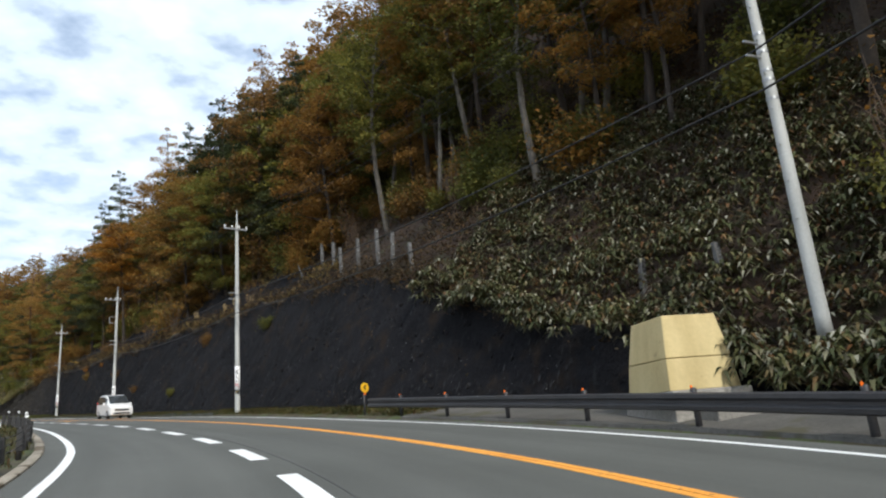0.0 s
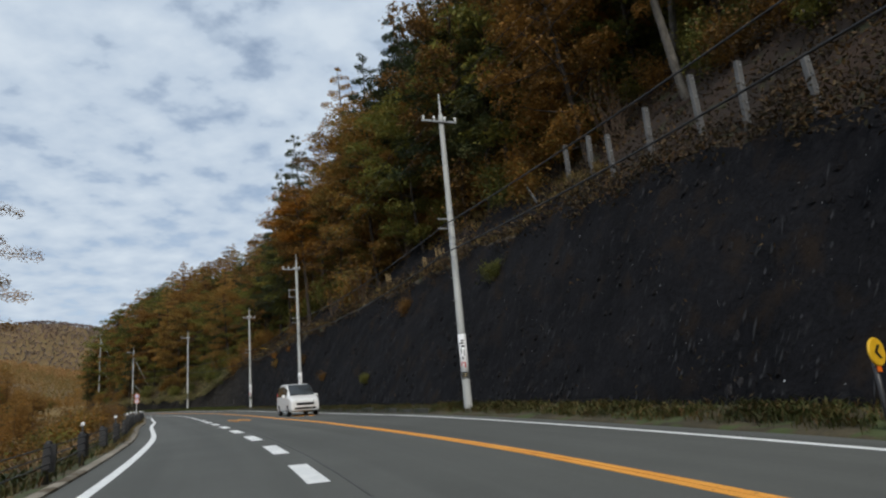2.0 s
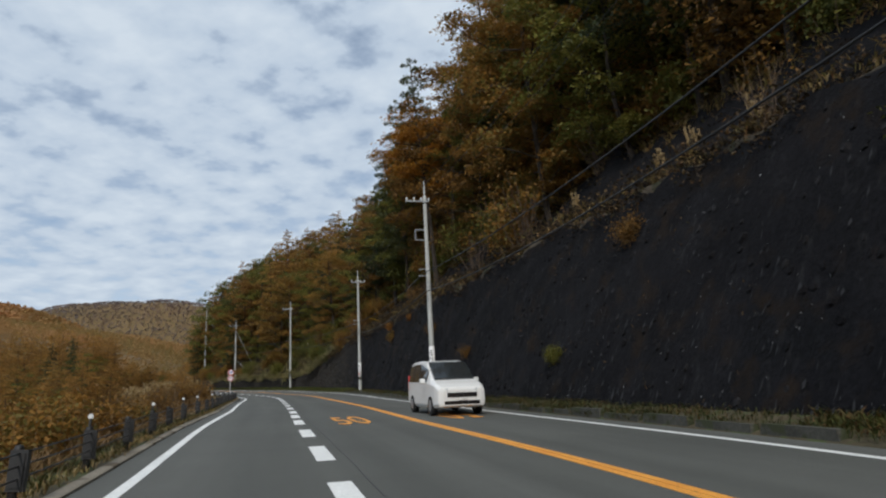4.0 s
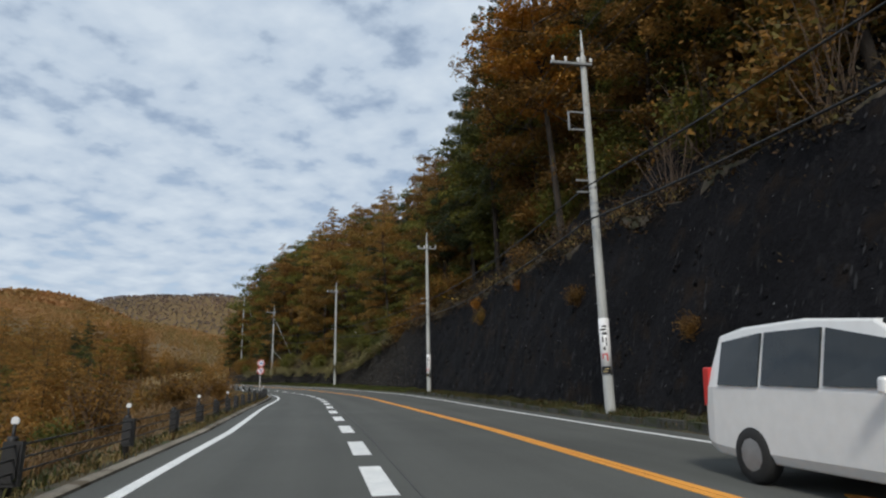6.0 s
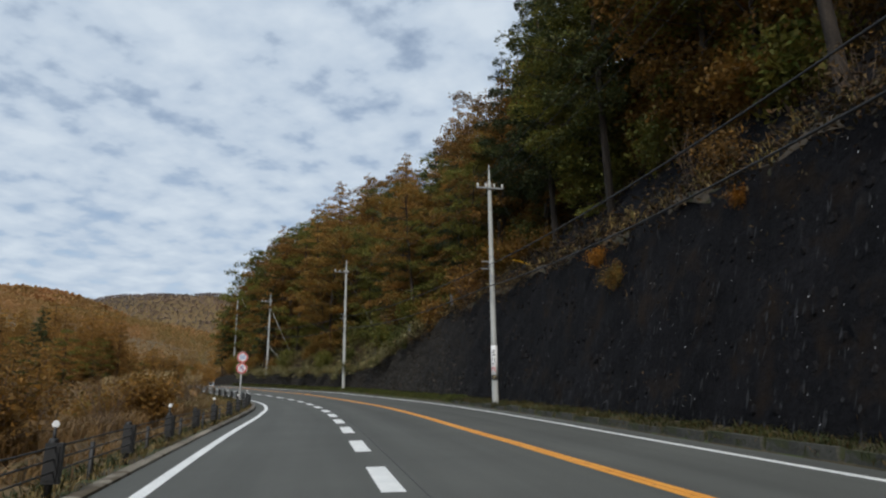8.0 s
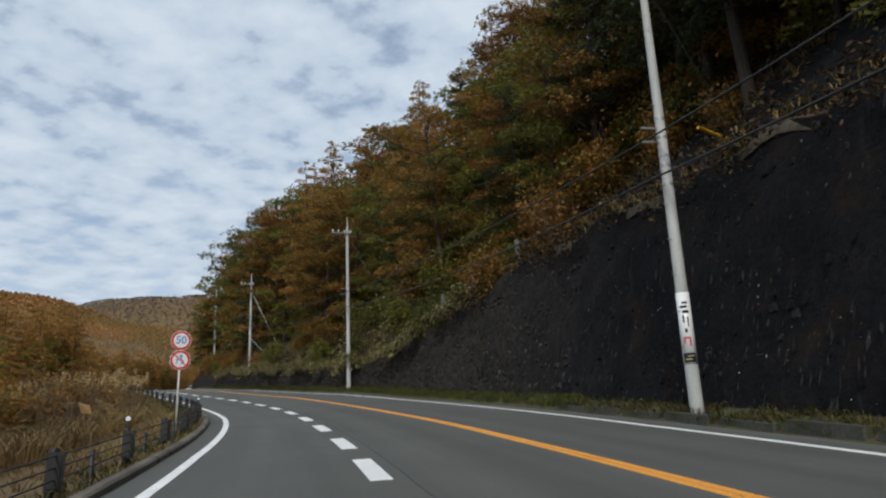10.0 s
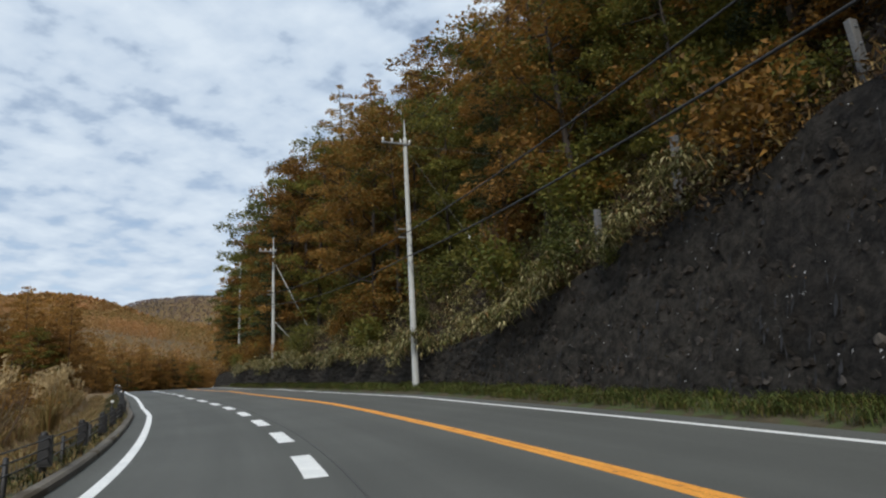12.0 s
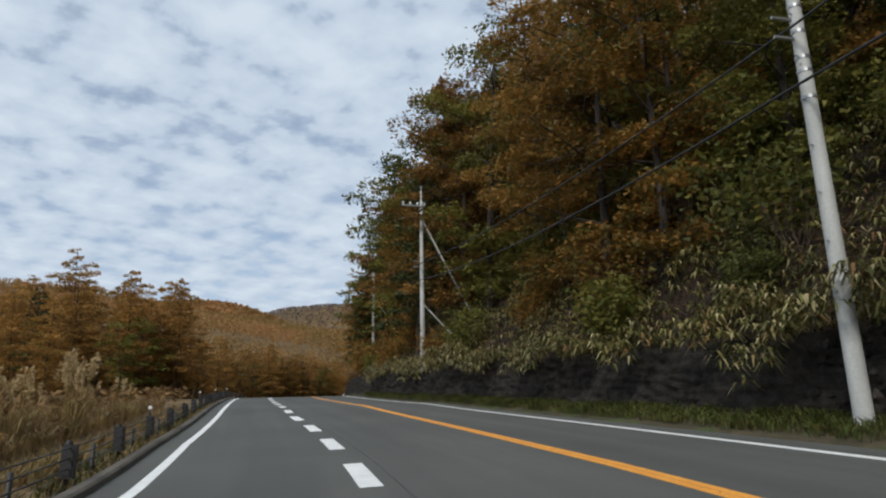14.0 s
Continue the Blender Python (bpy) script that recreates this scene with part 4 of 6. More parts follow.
def valley_point():
    s = RNG.uniform(28, 268)
    near = float(np.interp(s, [24, 48, 88, 104, 124, 140, 160, 192, 264], [19, 13, 14, 15, 16, 21.5, 19, 10.5, 9]))
    u = -(near + 50 * RNG.uniform(0, 1) ** 1.4)
    p = at(s, u)
    if s < 48 and u < -36:
        return None
    return float(p[0]), float(p[1]), s


for x, y, s in scatter(270, valley_point, 3.0):
    z = float(terrain_z(np.array([x]), np.array([y]))[0])
    kind = RNG.choice(["larch", "rust", "olive", "pine"], p=[0.36, 0.3, 0.26, 0.08]) + "_back"
    kind = "larch_valley" if kind == "larch_back" else kind
    plant(kind, x, y, z - 0.1, "valley trees", float(np.interp(s, [30, 60, 95, 125, 150, 200], [0.34, 0.32, 0.36, 0.44, 0.52, 0.66])) * RNG.uniform(0.85, 1.1))
plant("lonelarch", -39.6, 37.4, float(terrain_z(np.array([-39.6]), np.array([37.4]))[0]), "valley trees", 0.86)
for k in range(52):
    s = RNG.uniform(86, 134)
    p = at(s, -float(np.interp(s, [86, 110, 134], [13, 13.5, 15])) - 13 * RNG.uniform(0, 1))
    plant(("larch_valley", "rust_back", "olive_back", "larch_valley", "rust_back")[k % 5], p[0], p[1], float(terrain_z(p[None, 0], p[None, 1])[0]) - 0.2, "valley trees", RNG.uniform(0.34, 0.46))
for k, u in enumerate(np.arange(-36.0, -8.0, 1.35)):
    p = at(199 + (k * 5 % 7) * 2.2, u)
    plant("larch_valley", p[0], p[1], float(terrain_z(p[None, 0], p[None, 1])[0]), "valley trees", 0.72 + 0.055 * (k * 3 % 5))
for k in range(70):
    s = RNG.uniform(200, 290)
    p = at(s, -float(np.interp(s, [196, 215, 290], [12, 7.5, 6.5])) - 16 * RNG.uniform(0, 1))
    plant(("larch_valley", "rust_back", "larch_valley")[k % 3], p[0], p[1], float(terrain_z(p[None, 0], p[None, 1])[0]) - 0.2, "valley trees", RNG.uniform(0.5, 0.68))
for k in range(11):
    s = 185 + k * 1.9
    u = float(crest(s)) + RNG.uniform(0.4, 3)
    p = at(s, u, hill_height(s, u))
    if hides_far_pole(float(p[0]), float(p[1])):
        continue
    plant(("larch_back", "larch_back", "pine_back")[k % 3], p[0], p[1], p[2] - 0.2, "hillside trees", RNG.uniform(0.85, 1.02))
for s in np.arange(20, 66, 2.6):
    u = float(crest(s)) + RNG.uniform(4.2, 7.5) + float(np.interp(s, [20, 34], [4, 0]))
    p = at(s, u, hill_height(s, u))
    plant("tall" if s < 42 else RNG.choice(["rust", "olive", "pine"], p=[0.5, 0.25, 0.25]), p[0], p[1], p[2] - 0.2, "hillside trees", RNG.uniform(0.95, 1.15))
for k in range(16):
    s = RNG.uniform(50, 76)
    u = float(crest(s)) + float(bare_band(s)) + RNG.uniform(0.8, 5)
    p = at(s, u, hill_height(s, u))
    plant(("pine", "olive", "pine", "olive_back")[k % 4], p[0], p[1], p[2] - 0.2, "hillside trees", RNG.uniform(1.05, 1.25))


def far_forest(name, n, r0, r1, az0, az1, h, mat, label, quads=14, leaf=0.2):
    """Woods beyond the valley, spread evenly over a sector of the land."""
    r, a = np.sqrt(RNG.uniform(r0 * r0, r1 * r1, n)), np.radians(RNG.uniform(az0, az1, n))
    pts = np.stack([-60 - r * np.sin(a), 80 + r * np.cos(a)], 1)
    ss, uu = locate(pts[:, 0], pts[:, 1])
    far = np.hypot(pts[:, 0] - np.interp(ss, LS, LXY[:, 0]), pts[:, 1] - np.interp(ss, LS, LXY[:, 1]))
    pts = pts[(far > 60) & ((uu < 0) | (far > 170))]
    z = terrain_z(pts[:, 0], pts[:, 1])
    s = Soup()
    for (x, y), zz in zip(pts, z):
        hh = h * RNG.uniform(0.6, 1.2)
        t = RNG.uniform(0.1, 1, quads)
        w = RNG.uniform(0, 6.28, quads)
        q = hh * 0.26 * (1.08 - t) ** 0.7
        c = np.stack([x + np.cos(w) * q * 1.1, y + np.sin(w) * q * 1.1, zz + hh * t * 0.95], 1)
        s.quads(leaf_quads(c, hh * leaf, 0.6, 0.2, 0.75))
    tagged(part(name, s, mat), label, "forest", kind="stuff")


far_forest("valley_forest", 2300, 75, 300, 38, 82, 9, NEAR_WOOD, "dense autumn woods across the valley", 90, 0.075)
far_forest("far_forest", 9500, 300, 700, 43, 80, 8, FAR_LEAF, "far hillside forest in brown and orange autumn colours, paled for haze", 32, 0.1)
far_forest("ridge_forest", 15000, 620, 1250, 41, 78, 9, FAR_LEAF, "wooded ridge in brown autumn colours, paled for haze", 10, 0.42)
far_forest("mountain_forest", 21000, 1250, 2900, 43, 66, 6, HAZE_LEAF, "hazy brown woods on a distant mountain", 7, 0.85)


# ---- poles and cables ----
so = Soup()
so.box(pose(0, 0, 0), 0.14, 0.02, 0.02)
BOLT = so.mesh("step_bolt", STEEL)


def utility_pole(s, u, dz, h, arm=(-0.75, 0.25), arm_turn=0.0, lean=(0, 0), extras=()):
    ob = thing("utility_pole", spot(s, u, dz - 0.3) @ pose(0, 0, 0, lean[0], lean[1], 0), "tall grey concrete utility pole with a steel crossarm beside the road", "utility pole", "poles along the road")
    part("shaft", lathe([(0.165, 0), (0.16, 0.5), (0.10, h - 1.2), (0.095, h - 1.0), (0.055, h - 0.95), (0.02, h)], 20), POLE, ob, smooth=True)
    so = Soup()
    m = pose(0, 0, h - 1.4, 0, 0, arm_turn)
    so.box(m @ pose((arm[0] + arm[1]), -0.12, 0), (arm[1] - arm[0]) * 2, 0.09, 0.09)
    part("crossarm", so, STEEL, ob, "galvanised steel crossarm", bevel=0.01)
    for k in range(4):
        x = (arm[0] + (arm[1] - arm[0]) * k / 3) * 2 * 0.93
        t = lathe([(0.03, 0), (0.055, 0.04), (0.04, 0.08), (0.06, 0.12), (0.045, 0.18), (0.02, 0.2)], 10)
        o = part("insulator", t, CERAMIC, ob, "white porcelain insulator", smooth=True)
        o.matrix_basis = m @ pose(x, -0.12, 0.09)
    for z in (h * 0.46, h * 0.5, h * 0.52, h * 0.56, h * 0.6):
        r = float(np.interp(z, [0, h - 1.2], [0.165, 0.1])) + 0.012
        o = part("clamp", lathe([(r, 0), (r, 0.06)], 16), STEEL, ob)
        o.matrix_basis = pose(0, 0, z)
    for k in range(14):
        z = 2.2 + k * 0.45
        r = float(np.interp(z, [0, h - 1.2], [0.165, 0.1]))
        o = part("step_bolt", BOLT, None, ob)
        o.matrix_basis = pose(0, 0, z, 0, 0, 180 * (k % 2) + 20) @ pose(r + 0.06, 0, 0)
    for z in (h * 0.55, h * 0.58):
        so = Soup()
        so.box(pose(-0.3, 0, z), 0.5, 0.05, 0.05)
        part("bracket", so, STEEL, ob)
    if "frame" in extras:
        so = Soup()
        z0 = h * 0.715
        for a in ((-0.34, z0, 0.68, 0.05), (-0.34, z0 + 0.62, 0.68, 0.05)):
            so.box(pose(a[0], 0, a[1]), a[2], 0.05, a[3])
        so.box(pose(-0.66, 0, z0), 0.05, 0.05, 0.66)
        part("square_bracket", so, STEEL, ob, "square steel outrigger frame")
    if "poster" in extras:
        r = 0.16
        part("poster", lathe([(r + 0.004, 1.4), (r - 0.004, 3.12)], 24), WHITE, ob, "white advertising sheet wrapped round the pole", smooth=True)
        def flat_bar(name, mat, x, z, w, hgt, label=""):
            so = Soup()
            n = 6
            x, z, w, hgt = x * 0.8, z * 0.8, w * 0.8, hgt * 0.8
            rr = r + 0.006
            for j in range(n):
                a0 = (x - w / 2 + w * j / n) / r - 0.5
                a1 = (x - w / 2 + w * (j + 1) / n) / r - 0.5
                c = [(math.sin(a) * rr, -math.cos(a) * rr, zz) for a, zz in ((a0, z), (a1, z), (a1, z + hgt), (a0, z + hgt))]
                so.add(c, [(0, 1, 2, 3)])
            part(name, so, mat, ob, label)
        flat_bar("dark_panel", BLACK, -0.02, 1.8, 0.36, 0.28, "dark panel with a route note")
        flat_bar("red_arrow", SIGN_RED, 0.06, 2.28, 0.05, 0.26, "red turning arrow")
        flat_bar("red_arrow", SIGN_RED, -0.02, 2.5, 0.2, 0.05, "red turning arrow")
        flat_bar("red_arrow", SIGN_RED, -0.1, 2.36, 0.05, 0.16, "red turning arrow")
        for x, z, w, hh in ((0.02, 3.55, 0.16, 0.06), (-0.03, 3.42, 0.2, 0.07), (0.02, 3.26, 0.18, 0.09), (-0.06, 2.98, 0.05, 0.22), (0.06, 2.85, 0.04, 0.3), (-0.02, 2.68, 0.07, 0.12), (-0.04, 1.88, 0.2, 0.03), (0.03, 1.97, 0.18, 0.03)):
            flat_bar("lettering_bar", CREAM if z < 2.1 else BLACK, x, z, w, hh)
    return ob


POLES = [  # s, u, ground, height, crossarm, turn, lean, extras
    (-27.0, 11.6, 1.5, 13.0, (-0.6, 0.2), 0, (0, 0), ()),
    (10.5, 12.5, 2.0, 12.2, (-0.6, 0.2), 0, (0, 0), ()),
    (43.0, 8.9, 0.2, 13.44, (-0.45, 0.32), 0, (0, 0), ("poster",)),
    (74.3, 8.9, 0.2, 13.04, (-0.6, 0.12), 0, (0, 0), ("poster", "frame")),
    (106.2, 8.85, 0.2, 12.77, (-0.36, 0.36), 0, (0, 0), ("poster",)),
    (141.3, 9.1, 0.1, 13.7, (-0.64, 0.1), 0, (0, 0), ()),
    (171.0, 8.5, 1.9, 11.7, (-0.64, 0.1), 0, (0, 0), ()),
    (214.4, 11.3, 6.0, 15.6, (-0.5, 0.25), 0, (0, 0), ()),
]
for p in POLES:
    utility_pole(*p)


def pole_point(i, f, du=0.0):
    s, u, dz, h = POLES[i][:4]
    return at(s, u + du, dz - 0.3 + h * f)


def cable(a, b, sag, r, name, label):
    so = Soup()
    pts = [a + (b - a) * t - np.array((0, 0, sag * 4 * t * (1 - t))) for t in np.linspace(0, 1, 15)]
    so.tube(pts, [r] * 15, 5)
    tagged(part(name, so, CABLE, smooth=True), label, "cable", "cables between the poles")


for i in range(len(POLES) - 1):
    for f, du, sag, r in ((0.90, -1.05, 0.7, 0.009), (0.90, -0.5, 0.7, 0.009), (0.90, 0.16, 0.7, 0.009)):
        cable(pole_point(i, f, du), pole_point(i + 1, f, du), sag, r, "power_line", "thin black power line slung between poles")
    for f, sag, r in ((0.565, 0.45, 0.026), (0.48, 0.55, 0.03)):
        cable(pole_point(i, f, -0.25), pole_point(i + 1, f, -0.25), sag, r, "telephone_cable", "thick black telephone cable slung between poles")


def stay(i, f, s, u, dz, r=0.02, mat=None, name="stay_wire"):
    so = Soup()
    a, b = pole_point(i, f), at(s, u, dz)
    so.tube([a, (a + b) / 2, b], [r] * 3, 6)
    tagged(part(name, so, mat or CABLE, smooth=True), "straight stay running from a pole to the slope", "stay", "stays of the poles")


stay(5, 0.89, 136.7, 11.55, 4.3, 0.008, GREY_POST)
stay(5, 0.9, 134.4, 16.0, 9.3, 0.007, GREY_POST)
p = at(138.1, 10.75, 6.72)
o = part("stay_insulator", lathe([(0.015, -0.09), (0.04, -0.045), (0.05, 0.0), (0.04, 0.045), (0.015, 0.09)], 14), CERAMIC, smooth=True)
o.matrix_basis = pose(float(p[0]), float(p[1]), float(p[2]), 0, 20, 0)
tagged(o, "white ball insulator on a stay wire", "insulator")
stay(4, 0.93, 106.8, 11.7, 7.2, 0.012)
so = Soup()
a, b = at(106.4, 10.1, 7.5), at(106.8, 11.55, 7.25)
so.tube([a, (a + b) / 2, b], [0.045, 0.055, 0.045], 8, True)
tagged(part("stay_guard", so, YELLOW, smooth=True), "yellow plastic guard on a stay wire above the crest", "stay guard")
stay(6, 0.82, 170.5, 11.45, 5.1, 0.055, POLE, "stay_prop")
stay(6, 0.36, 170.7, 10.3, 3.8, 0.045, POLE, "stay_prop")
stay(7, 0.85, 213.5, 16.0, 9.6, 0.06, POLE, "stay_prop")
stay(7, 0.4, 213.8, 14.0, 8.2, 0.05, POLE, "stay_prop")


# ---- posts on the crest ----
def crest_post(s, h, tilt=0.0, off=0.7):
    u = float(crest(s)) + off
    ob = thing("fence_post", spot(s, u, float(hill_height(s, u)) - 0.4) @ pose(0, 0, 0, tilt, tilt * 0.5, 0), "weathered grey post standing on the crest of the stone face", "post", "posts along the crest")
    so = Soup()
    so.box(pose(0, 0, 0), 0.21, 0.16, h + 0.4, 0.96)
    part("shaft", so, GREY_POST, ob, bevel=0.02)
    so = Soup()
    for k in range(4):
        so.box(pose(0, -0.095, 0.6 + k * (h - 0.4) / 3), 0.05, 0.04, 0.05)
    part("bolts", so, STEEL, ob)


for s, h, t, off in ((16.1, 0.9, 4, 1.7), (13.5, 1.0, -3, 1.9), (30.4, 1.6, -2, 0.9), (33.0, 2.2, 2, 1.2), (35.0, 2.4, -1, 1.4), (37.6, 2.3, 1, 1.5), (40.0, 2.1, -1, 1.6), (42.2, 2.0, 1, 2.0), (44.2, 2.1, 0, 2.2), (126.0, 2.1, 3, 1.2), (120.4, 1.6, -3, 0.8), (129.6, 1.8, 2, 1.2)):
    crest_post(s, h, t, off)
so = Soup()
a = at(46.0, crest(46.0) + 2.0, float(hill_height(46.0, crest(46.0) + 2.0)) - 0.2)
b = at(47.6, crest(47.6) + 2.0, float(hill_height(47.6, crest(47.6) + 2.0)) + 1.6)
so.tube([a, (a + b) / 2, b], [0.055] * 3, 6)
tagged(part("leaning_post", so, GREY_POST), "thin grey post leaning on the crest", "post")


# ---- guardrail on the wall side ----
def guardrail():
    ob = thing("guardrail", spot(0, 8.4), "dark brown steel guardrail along the wall side", "guardrail")
    inv = ob.matrix_basis.inverted()
    ss = np.arange(-44, 26.01, 1.0)
    prof = [(0.0, 0.40), (-0.05, 0.43), (-0.055, 0.50), (0.0, 0.55), (0.0, 0.60), (-0.055, 0.65), (-0.05, 0.72), (0.0, 0.75), (0.03, 0.75), (0.03, 0.40)]
    us = rail_u(ss)
    pts = np.stack([at(ss, us + du, dz + 0.01) for du, dz in prof], 1)
    n, m = pts.shape[:2]
    so = Soup()
    so.add(pts.reshape(-1, 3), [(i * m + j, i * m + (j + 1) % m, (i + 1) * m + (j + 1) % m, (i + 1) * m + j) for i in range(n - 1) for j in range(m)] + [tuple(range(m)), tuple((n - 1) * m + k for k in range(m))])
    o = part("rail", so, RAIL_BROWN, ob)
    o.matrix_basis = inv
    for s in np.arange(-43.7, 26.1, 3.2):
        o = part("post", lathe([(0.065, -0.3), (0.065, 0.74), (0.05, 0.77)], 12), RAIL_BROWN, ob, smooth=True)
        o.matrix_basis = inv @ spot(float(s), float(rail_u(s)) + 0.12, 0.08)
        so = Soup()
        so.box(pose(0, 0, 0.75), 0.05, 0.025, 0.065)
        o2 = part("reflector", so, ORANGE, ob, "small orange reflector", bevel=0.008)
        o2.matrix_basis = inv @ spot(float(s), float(rail_u(s)) + 0.08, 0.08)


rail_u = curve_of([(-60, 8.9), (0, 8.75), (13, 8.75), (20, 8.55), (27, 8.65)])
guardrail()


def delineator_sign(s, u):
    ob = thing("curve_marker", spot(s, u, 0.05, 14), "round yellow curve marker on a post at the guardrail's end", "road marker")
    part("post", lathe([(0.04, -0.2), (0.04, 1.2)], 12), RAIL_BROWN, ob, smooth=True)
    t = lathe([(0.20, -0.02), (0.21, 0), (0.20, 0.02)], 28)
    o = part("disc", t, YELLOW, ob, "yellow disc", smooth=False)
    o.matrix_basis = pose(0, -0.06, 1.15, 90)
    so = Soup()
    for x0, z0, x1, z1 in ((0.05, 0.1, -0.05, 0.0), (-0.05, 0.0, 0.05, -0.1)):
        a, b = Vector((x0, -0.085, 1.15 + z0)), Vector((x1, -0.085, 1.15 + z1))
        so.add([a + Vector((0.04, 0, 0)), a - Vector((0.04, 0, 0)), b - Vector((0.04, 0, 0)), b + Vector((0.04, 0, 0))], [(0, 1, 2, 3)])
    part("arrow", so, BLACK, ob, "black chevron")
    so = Soup()
    so.box(pose(0, -0.05, 0.86), 0.09, 0.03, 0.09)
    part("reflector", so, ORANGE, ob, "orange reflector", bevel=0.008)


delineator_sign(26.4, 8.65)


# ---- cream block at the roadside ----
def sand_box():
    ob = thing("concrete_block", spot(12.15, 10.22, 0.05, -12) @ Matrix.Diagonal((1.12, 1.2, 0.94, 1)), "tapered cream-painted concrete block on a grey footing behind the guardrail", "concrete block")
    so = Soup()
    so.box(pose(0, 0.1, -0.1), 1.7, 1.9, 0.82, 0.98)
    part("footing", so, CONCRETE, ob, "stained grey concrete footing", bevel=0.03)
    so = Soup()
    so.box(pose(-0.05, 0.1, 0.72), 1.5, 1.6, 0.72, 0.93)
    part("lower_half", so, CREAM, ob, bevel=0.02)
    so = Soup()
    so.box(pose(-0.05, 0.1, 1.455), 1.39, 1.48, 1.0, 0.83)
    part("upper_half", so, CREAM, ob, bevel=0.02)
    so = Soup()
    so.box(pose(-0.05, 0.1, 2.455), 0.12, 0.12, 0.07, 0.7)
    part("lifting_lug", so, STEEL, ob, bevel=0.01)
    so = Soup()
    so.box(pose(0.35, -1.2, -0.1), 1.6, 0.6, 0.5, 0.97)
    part("step", so, CONCRETE, ob, bevel=0.03)


sand_box()


# ---- cable fence on the valley side ----
def fence_u(s):
    return left_line(s) - 1.0


def cable_fence():
    ob = thing("cable_fence", spot(60, -3.2), "dark brown cable guard fence with plated posts along the valley side", "guard fence")
    inv = ob.matrix_basis.inverted()
    post = lathe([(0.056, -0.4), (0.056, 0.76), (0.045, 0.79), (0.0, 0.795)], 14).mesh("post", POST_BROWN, True)
    so = Soup()
    so.box(pose(0.035, -0.03, 0.28), 0.19, 0.1, 0.46)
    so.box(pose(0.035, -0.085, 0.32), 0.14, 0.02, 0.38)
    plate = so.mesh("plate", POST_BROWN)
    thin = lathe([(0.035, -0.4), (0.035, 0.62), (0.0, 0.63)], 10).mesh("thin_post", POST_BROWN, True)
    lamp_rod = lathe([(0.02, 0.7), (0.02, 0.92)], 8).mesh("rod", POST_BROWN, True)
    disc = lathe([(0.04, -0.012), (0.045, 0), (0.04, 0.012)], 18).mesh("disc", WHITE)
    places = [(49.3 + 3.45 * k, k % 2 == 0, False) for k in range(-14, 5)] + [(67.6 + 3.68 * k, k % 2 == 0, k > 3) for k in range(0, 9)] + [(100.8 + 3.78 * k, k % 4 == 1, True) for k in range(0, 31)]
    for s, lit, wide in places:
        o = part("post", post, None, ob)
        o.matrix_basis = inv @ spot(s, float(fence_u(s)), -0.1) @ pose(0, 0, 0, RNG.normal() * 1.5, RNG.normal() * 1.5, RNG.normal() * 6)
        part("plate", plate, None, o, "broad dark cable bracket")
        if wide:
            t = part("thin_post", thin, None, ob)
            t.matrix_basis = inv @ spot(s + 1.89, float(fence_u(s + 1.89)) - 0.05, -0.12)
        if lit:
            r = part("reflector", disc, None, o, "round white reflector on a rod")
            r.matrix_basis = pose(0, 0, 0.95, 90)
            part("reflector_rod", lamp_rod, None, o)
    for z in (0.42, 0.56, 0.70):
        so = Soup()
        ss = np.arange(2, 218, 1.5)
        so.tube(at(ss, fence_u(ss) + 0.07, z - 0.1), [0.012] * len(ss), 5)
        o = part("wire_rope", so, POST_BROWN, ob, "taut steel wire rope", smooth=True)
        o.matrix_basis = inv


cable_fence()


